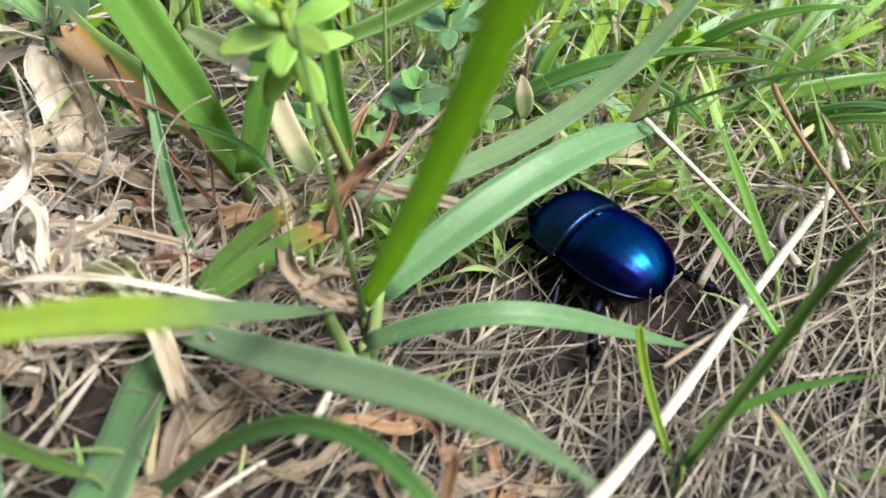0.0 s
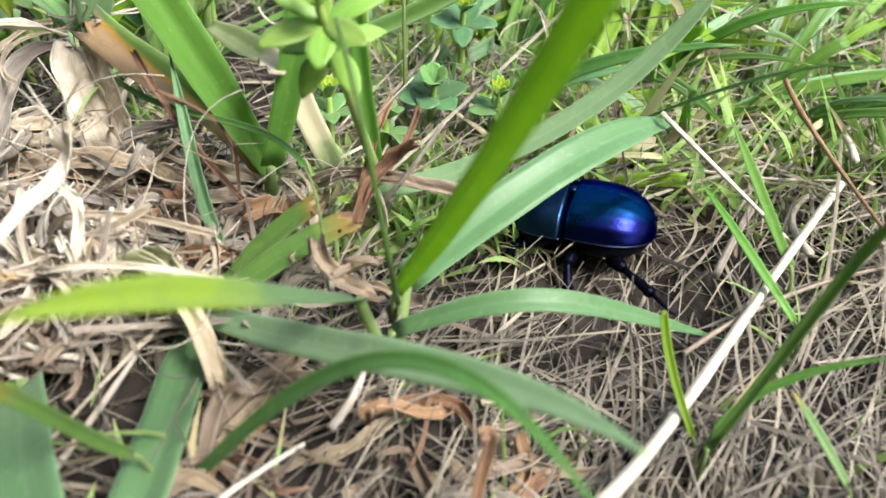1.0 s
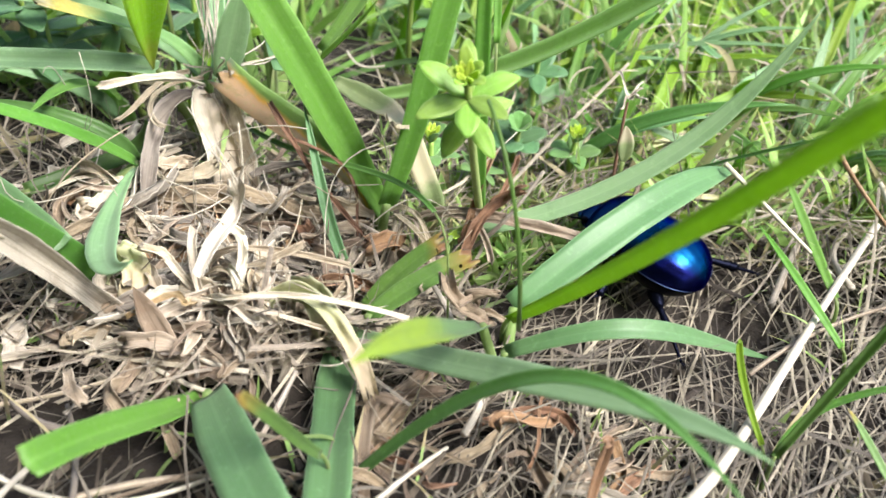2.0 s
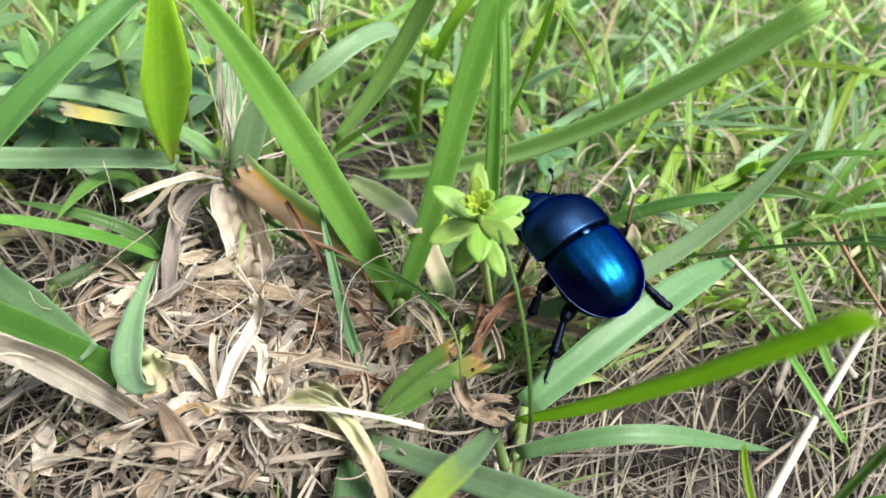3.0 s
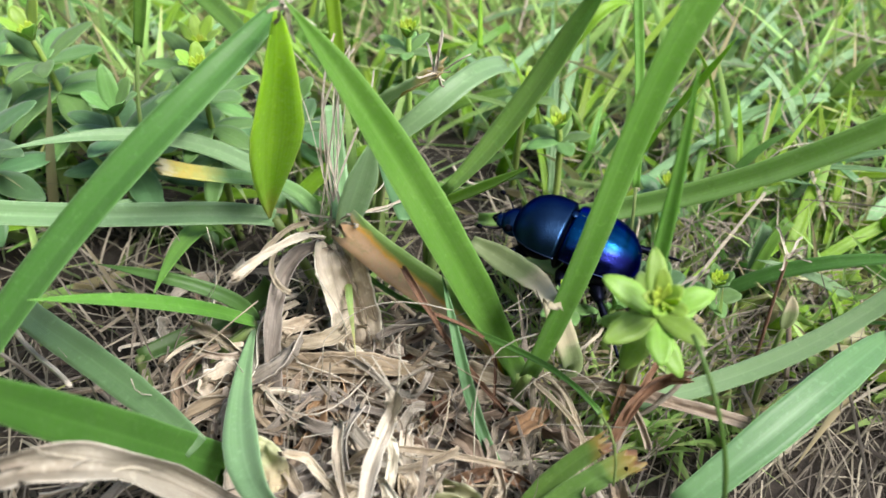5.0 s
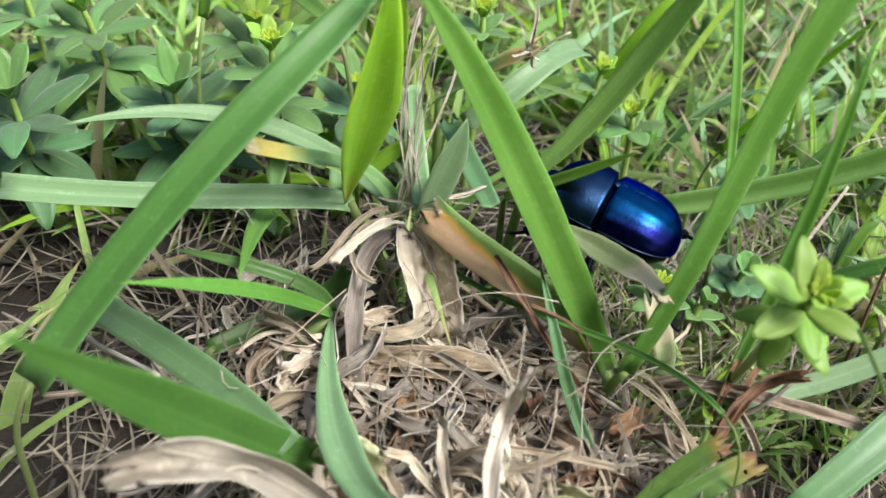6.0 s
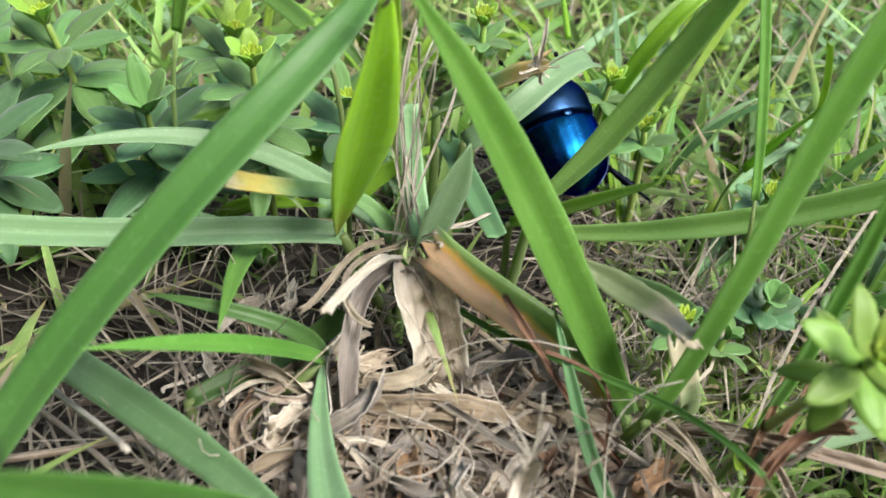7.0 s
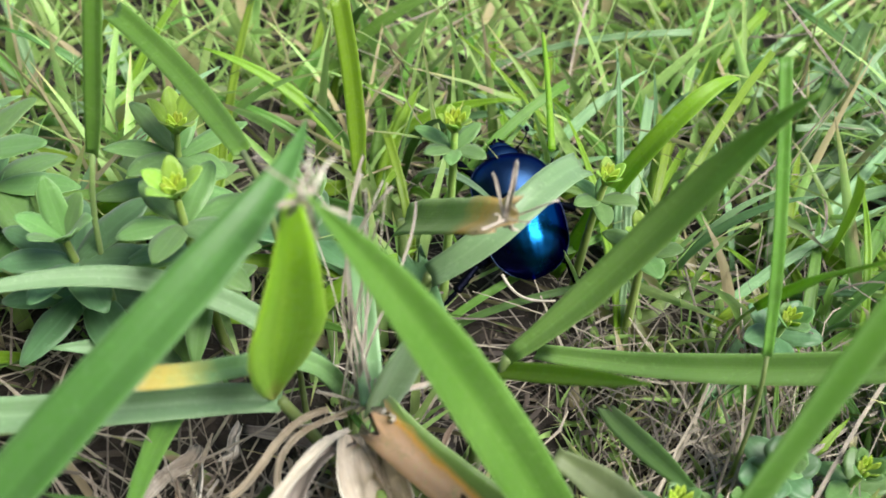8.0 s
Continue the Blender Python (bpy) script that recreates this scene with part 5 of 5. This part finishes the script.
fibres()
stalk((-2.78, 12.2, 0.45), (-2.62, 12.0, 0.22), (-2.45, 11.9, 0.28), (-2.15, 11.85, 0.36), 0.04, STRAW, "bent white straw piece by the beetle", name="straw", category="straw")
red_stem = stalk((1.0, 8.6, -0.5), (1.02, 8.6, 0.1), (0.98, 8.62, 0.9), (1.05, 8.72, 1.42), 0.05, RUST, "reddish stem with a frayed white top", name="red_stem", category="stem")
frayed_tip(red_stem, (1.05, 8.73, 1.5), 8, 0.3, 150)
blade((0.96, 8.12, 0.92), (0.97, 8.1, 1.08), (0.95, 8.1, 1.25), (0.92, 8.1, 1.42), 0.20, WITHERED, "small pale leaf standing in the lawn", tip="leaf")


# ---- the beetle ----
def profile(t, tight_rear, tight_front):
    """Half-width of a shell along its length: t runs from -1 (rear end) to 1 (front end)."""
    p, q = tight_rear if t < 0 else tight_front
    return max(1 - abs(t) ** p, 0.0004) ** q


def dome(name, y0, y1, half, height, mat, lo, hi, z0, span, rear, front, grooves=0, rows=48, cols=30, tucked="front"):
    """Part of a rounded shell from y0 (rear) to y1 (front), between the angles lo and hi from its crest, in cm. span: the stretch of profile() that it shows."""
    verts, faces, uvs = [], [], []
    for i in range(rows):
        v = i / (rows - 1)
        v = v * v * (3 - 2 * v) * 0.5 + v * 0.5
        t = span[0] + (span[1] - span[0]) * v
        k = profile(t, rear, front)
        for j in range(cols):
            a = lo + (hi - lo) * j / (cols - 1)
            g = 1 - 0.006 * (0.5 + 0.5 * math.cos(a * grooves)) * min(1, k * 1.5) if grooves else 1
            x = half * k * math.sin(a) * g
            z = z0 + height * (k ** 0.9) * math.cos(a) * g
            if abs(a) > 1.45:
                x += math.copysign(0.02 * k * (abs(a) - 1.45) / 0.27, a)
            tuck = 1 - 0.16 * max(0.0, 1 - v / 0.07) ** 2 if tucked == "rear" else 1 - 0.13 * max(0.0, 1 - (1 - v) / 0.06) ** 2
            verts.append((x * tuck * CM, (y0 + (y1 - y0) * v) * CM, (z0 + (z - z0) * tuck) * CM))
            uvs.append((j / (cols - 1), v))
    flip = hi < lo
    for i in range(rows - 1):
        for j in range(cols - 1):
            a = i * cols + j
            f = (a, a + 1, a + cols + 1, a + cols)
            faces.append(f[::-1] if not flip else f)
    return mesh_of(name, verts, faces, mat, uvs)


def ball(name, centre, size, mat, rows=14, cols=18):
    verts, faces = [], []
    for i in range(rows + 1):
        th = math.pi * i / rows
        for j in range(cols):
            ph = 6.28318 * j / cols
            verts.append(((centre[0] + size[0] * math.sin(th) * math.cos(ph)) * CM, (centre[1] + size[1] * math.sin(th) * math.sin(ph)) * CM, (centre[2] + size[2] * math.cos(th)) * CM))
    for i in range(rows):
        for j in range(cols):
            q = (j + 1) % cols
            faces.append((i * cols + j, (i + 1) * cols + j, (i + 1) * cols + q, i * cols + q))
    return mesh_of(name, verts, faces, mat)


def limb_mesh(name, a, b, ra, rb, mat, teeth=0, bulge=0.0):
    a, b = np.array(a, dtype=float), np.array(b, dtype=float)
    n = 9
    pts = [a + (b - a) * i / (n - 1) for i in range(n)]
    radii = [ra + (rb - ra) * i / (n - 1) + bulge * math.sin(math.pi * i / (n - 1)) + (teeth * (0.5 if i % 2 else -0.2) * (i / n)) for i in range(n)]
    return tube_mesh(name, pts, radii, mat, 8)


def build_beetle():
    body = new("dung_beetle")
    tagged(body, "shiny blue-black dung beetle walking through the grass", "beetle")
    wing = dict(rear=(2.4, 0.50), front=(3.2, 0.36), span=(-1.0, 0.52))
    neck = dict(rear=(3.2, 0.36), front=(2.3, 0.50), span=(-0.40, 1.0))
    for s in (1, -1):
        part("wing_case", dome("wing_case", -0.92, 0.12, 0.62, 0.53, SHELL, 0.003 * s, 1.26 * s, 0.38, grooves=24, **wing), body, "metallic blue wing case with fine grooves")
        pts = []
        for i in range(1, 24):
            t = -1 + 1.52 * i / 24
            pts.append((s * (0.592 * profile(t, wing["rear"], wing["front"]) + 0.002), -0.92 + 1.04 * i / 24, 0.38 + 0.16 * profile(t, wing["rear"], wing["front"])))
        part("wing_case_rim", tube_mesh("wing_case_rim", pts, [0.008] * len(pts), RIM, 6), body, "thin teal rim")
    part("scutellum", ball("scutellum", (0, 0.11, 0.875), (0.07, 0.05, 0.025), SHIELD), body)
    part("pronotum", dome("pronotum", 0.13, 0.86, 0.615, 0.50, SHIELD, -1.32, 1.32, 0.40, rows=48, cols=54, tucked="rear", **neck), body, "smooth blue-black neck shield")
    for s in (1, -1):
        pts = []
        for i in range(0, 18):
            t = -0.40 + 1.40 * i / 18
            pts.append((s * (0.597 * profile(t, neck["rear"], neck["front"]) + 0.004), 0.13 + 0.73 * i / 18, 0.40 + 0.12 * profile(t, neck["rear"], neck["front"])))
        part("pronotum_rim", tube_mesh("pronotum_rim", pts, [0.008] * len(pts), RIM, 6), body, "thin teal rim")
    part("abdomen", ball("abdomen", (0, -0.35, 0.42), (0.57, 0.55, 0.28), BELLY), body)
    part("thorax", ball("thorax", (0, 0.42, 0.42), (0.54, 0.40, 0.26), BELLY), body)
    part("waist", ball("waist", (0, 0.12, 0.44), (0.50, 0.12, 0.38), BELLY), body)
    part("head", ball("head", (0, 0.84, 0.37), (0.27, 0.2, 0.15), SHIELD), body)
    part("clypeus", ball("clypeus", (0, 1.00, 0.33), (0.17, 0.12, 0.06), SHIELD), body)
    for s in (1, -1):
        part("eye", ball("eye", (s * 0.24, 0.88, 0.42), (0.05, 0.06, 0.05), BELLY, 8, 10), body, "black eye")
        part("mandible", limb_mesh("mandible", (s * 0.08, 1.08, 0.34), (s * 0.02, 1.17, 0.32), 0.04, 0.015, LIMB), body)
        ant = part("antenna", tube_mesh("antenna", [(s * 0.22, 0.96, 0.38), (s * 0.33, 1.04, 0.40), (s * 0.40, 1.12, 0.43), (s * 0.43, 1.19, 0.43)], [0.014, 0.011, 0.010, 0.010], LIMB, 6), body)
        part("antenna_club", ball("antenna_club", (s * 0.44, 1.22, 0.43), (0.035, 0.05, 0.03), BELLY, 8, 10), ant, "dark clubbed antenna tip")
    legs = []
    # hip, knee, ankle, claw for the left side (+x is right); keyed about the hip
    shapes = [
        ((0.30, 0.45, 0.28), (0.26, 0.20, 0.04), (0.44, 0.44, -0.22), (0.50, 0.60, -0.30)),
        ((0.38, -0.02, 0.26), (0.36, 0.02, 0.02), (0.62, -0.08, -0.24), (0.80, -0.04, -0.30)),
        ((0.36, -0.42, 0.26), (0.32, -0.26, 0.0), (0.60, -0.66, -0.16), (0.80, -0.92, -0.28)),
    ]
    for k, (hip, knee, ankle, claw) in enumerate(shapes):
        for s in (1, -1):
            m = lambda p: (p[0] * s * 0.86, p[1] * 0.9, p[2] * 0.84)
            leg = part("leg", limb_mesh("leg", (0, 0, 0), m(knee), 0.07, 0.055, LIMB, bulge=0.035), body)
            leg.location = (hip[0] * s * CM, hip[1] * CM, hip[2] * CM)
            part("shin", limb_mesh("shin", m(knee), m(ankle), 0.04, 0.065, LIMB, teeth=0.03), leg, "spiny shin")
            for q in range(4):
                f = 0.35 + 0.2 * q
                root = tuple(a + (b - a) * f for a, b in zip(knee, ankle))
                part("spine", limb_mesh("spine", m(root), m((root[0] + 0.07, root[1] + (0.04 if k < 2 else -0.06), root[2] - 0.03)), 0.016, 0.004, LIMB), leg)
            part("foot", limb_mesh("foot", m(ankle), m(claw), 0.028, 0.02, LIMB, teeth=0.01), leg)
            for q in (-1, 1):
                part("claw", limb_mesh("claw", m(claw), m((claw[0] + 0.03 * q, claw[1] + 0.07 * (1 if k < 2 else -1), claw[2] - 0.01)), 0.012, 0.005, LIMB), leg)
            legs.append((leg, k, s, (hip[0] * s * CM, hip[1] * CM, hip[2] * CM)))
    # full size: 1.9 cm from head to tail
    for ob in body.children_recursive:
        ob.data.transform(Matrix.Scale(0.93, 4))
        ob.location = ob.location * 0.93
    return body, [(leg, k, s, tuple(0.93 * v for v in hip)) for leg, k, s, hip in legs]


beetle, beetle_legs = build_beetle()

# seconds, x, y, z of the body's middle in cm, heading (0 is +x, 90 away from the first eye), nose-up tilt, lean
BEETLE_WAY = [
    (0, 1.79, 7.45, -0.66, 128, 3, 0),
    (0.5, 1.64, 7.86, -0.74, 166, -2, 0),
    (1, 1.47, 7.84, -0.69, 160, -2, 0),
    (1.2, 1.44, 7.78, -0.70, 158, -4, 0),
    (1.5, 1.26, 7.80, -0.60, 142, 5, 0),
    (1.7, 1.28, 7.73, -0.54, 140, 6, 0),
    (2.8, 0.55, 7.45, 0.70, 112, 22, 0),
    (3, 0.17, 7.70, 1.00, 124, 24, -8),
    (3.3, -0.09, 8.02, 1.06, 131, 26, -8),
    (3.5, -0.19, 8.24, 1.12, 140, 24, -6),
    (4, -0.54, 8.66, 0.95, 153, 22, 0),
    (4.3, -0.80, 9.30, 0.69, 166, 10, 0),
    (4.5, -0.95, 9.29, 0.57, 172, 0, 0),
    (4.7, -1.08, 9.53, 0.61, 164, 6, 0),
    (5.8, -1.96, 9.31, 0.91, 152, 12, 0),
    (6, -2.04, 9.47, 0.98, 155, 14, 0),
    (6.2, -2.28, 9.99, 0.98, 152, 20, 0),
    (6.5, -2.42, 10.37, 0.98, 147, 30, 0),
    (6.8, -2.73, 11.25, 0.93, 140, 34, 0),
    (7, -2.47, 12.03, 0.93, 112, 34, 0),
    (7.2, -2.32, 12.44, 0.95, 106, 32, 0),
    (7.5, -2.74, 12.15, 1.12, 116, 36, 0),
    (7.7, -2.62, 12.55, 0.88, 112, 34, 0),
    (8, -2.62, 13.15, 0.46, 106, 32, 0),
]


def motions():
    walk(beetle, [(t, pose(x * CM, y * CM, z * CM, up, lean, head - 90)) for t, x, y, z, head, up, lean in BEETLE_WAY])
    for leg, k, s, hip in beetle_legs:
        phase = 0.5 if (k % 2 == 0) == (s > 0) else 0.0
        rows = []
        for i in range(65):
            t = i * 0.125
            w = 6.28318 * (t * 1.4 + phase)
            rows.append((t, pose(*hip, 7 * math.cos(w) * 1.0, 6 * max(0, math.sin(w)) * -s, 16 * math.sin(w + 0.6) * s)))
        walk(leg, rows)
    foot = lime_shoot.location * 1.0
    sway = ((0, 0, -4, 6), (0.8, 0, -4, 6), (1.2, 0, 0, 0), (1.5, 1.5, -0.5, 3.5), (1.7, 1.5, -0.5, 3.5), (2.8, 0, -1, 1), (8, 0, -1, 1))
    walk(lime_shoot, [(t, pose(*foot, a, b, c)) for t, a, b, c in sway])
    foot = arching_shoot.location * 1.0
    sway = ((0, 5, 1, -7), (0.6, 4, 1, -5), (0.9, 2, 1, -3), (1.2, -3, 0, 0), (1.5, -7, 0, 2), (1.7, -7, 0, 2), (2.8, 38, 0, -12), (8, 38, 0, -12))
    walk(arching_shoot, [(t, pose(*foot, a, b, c)) for t, a, b, c in sway])


motions()
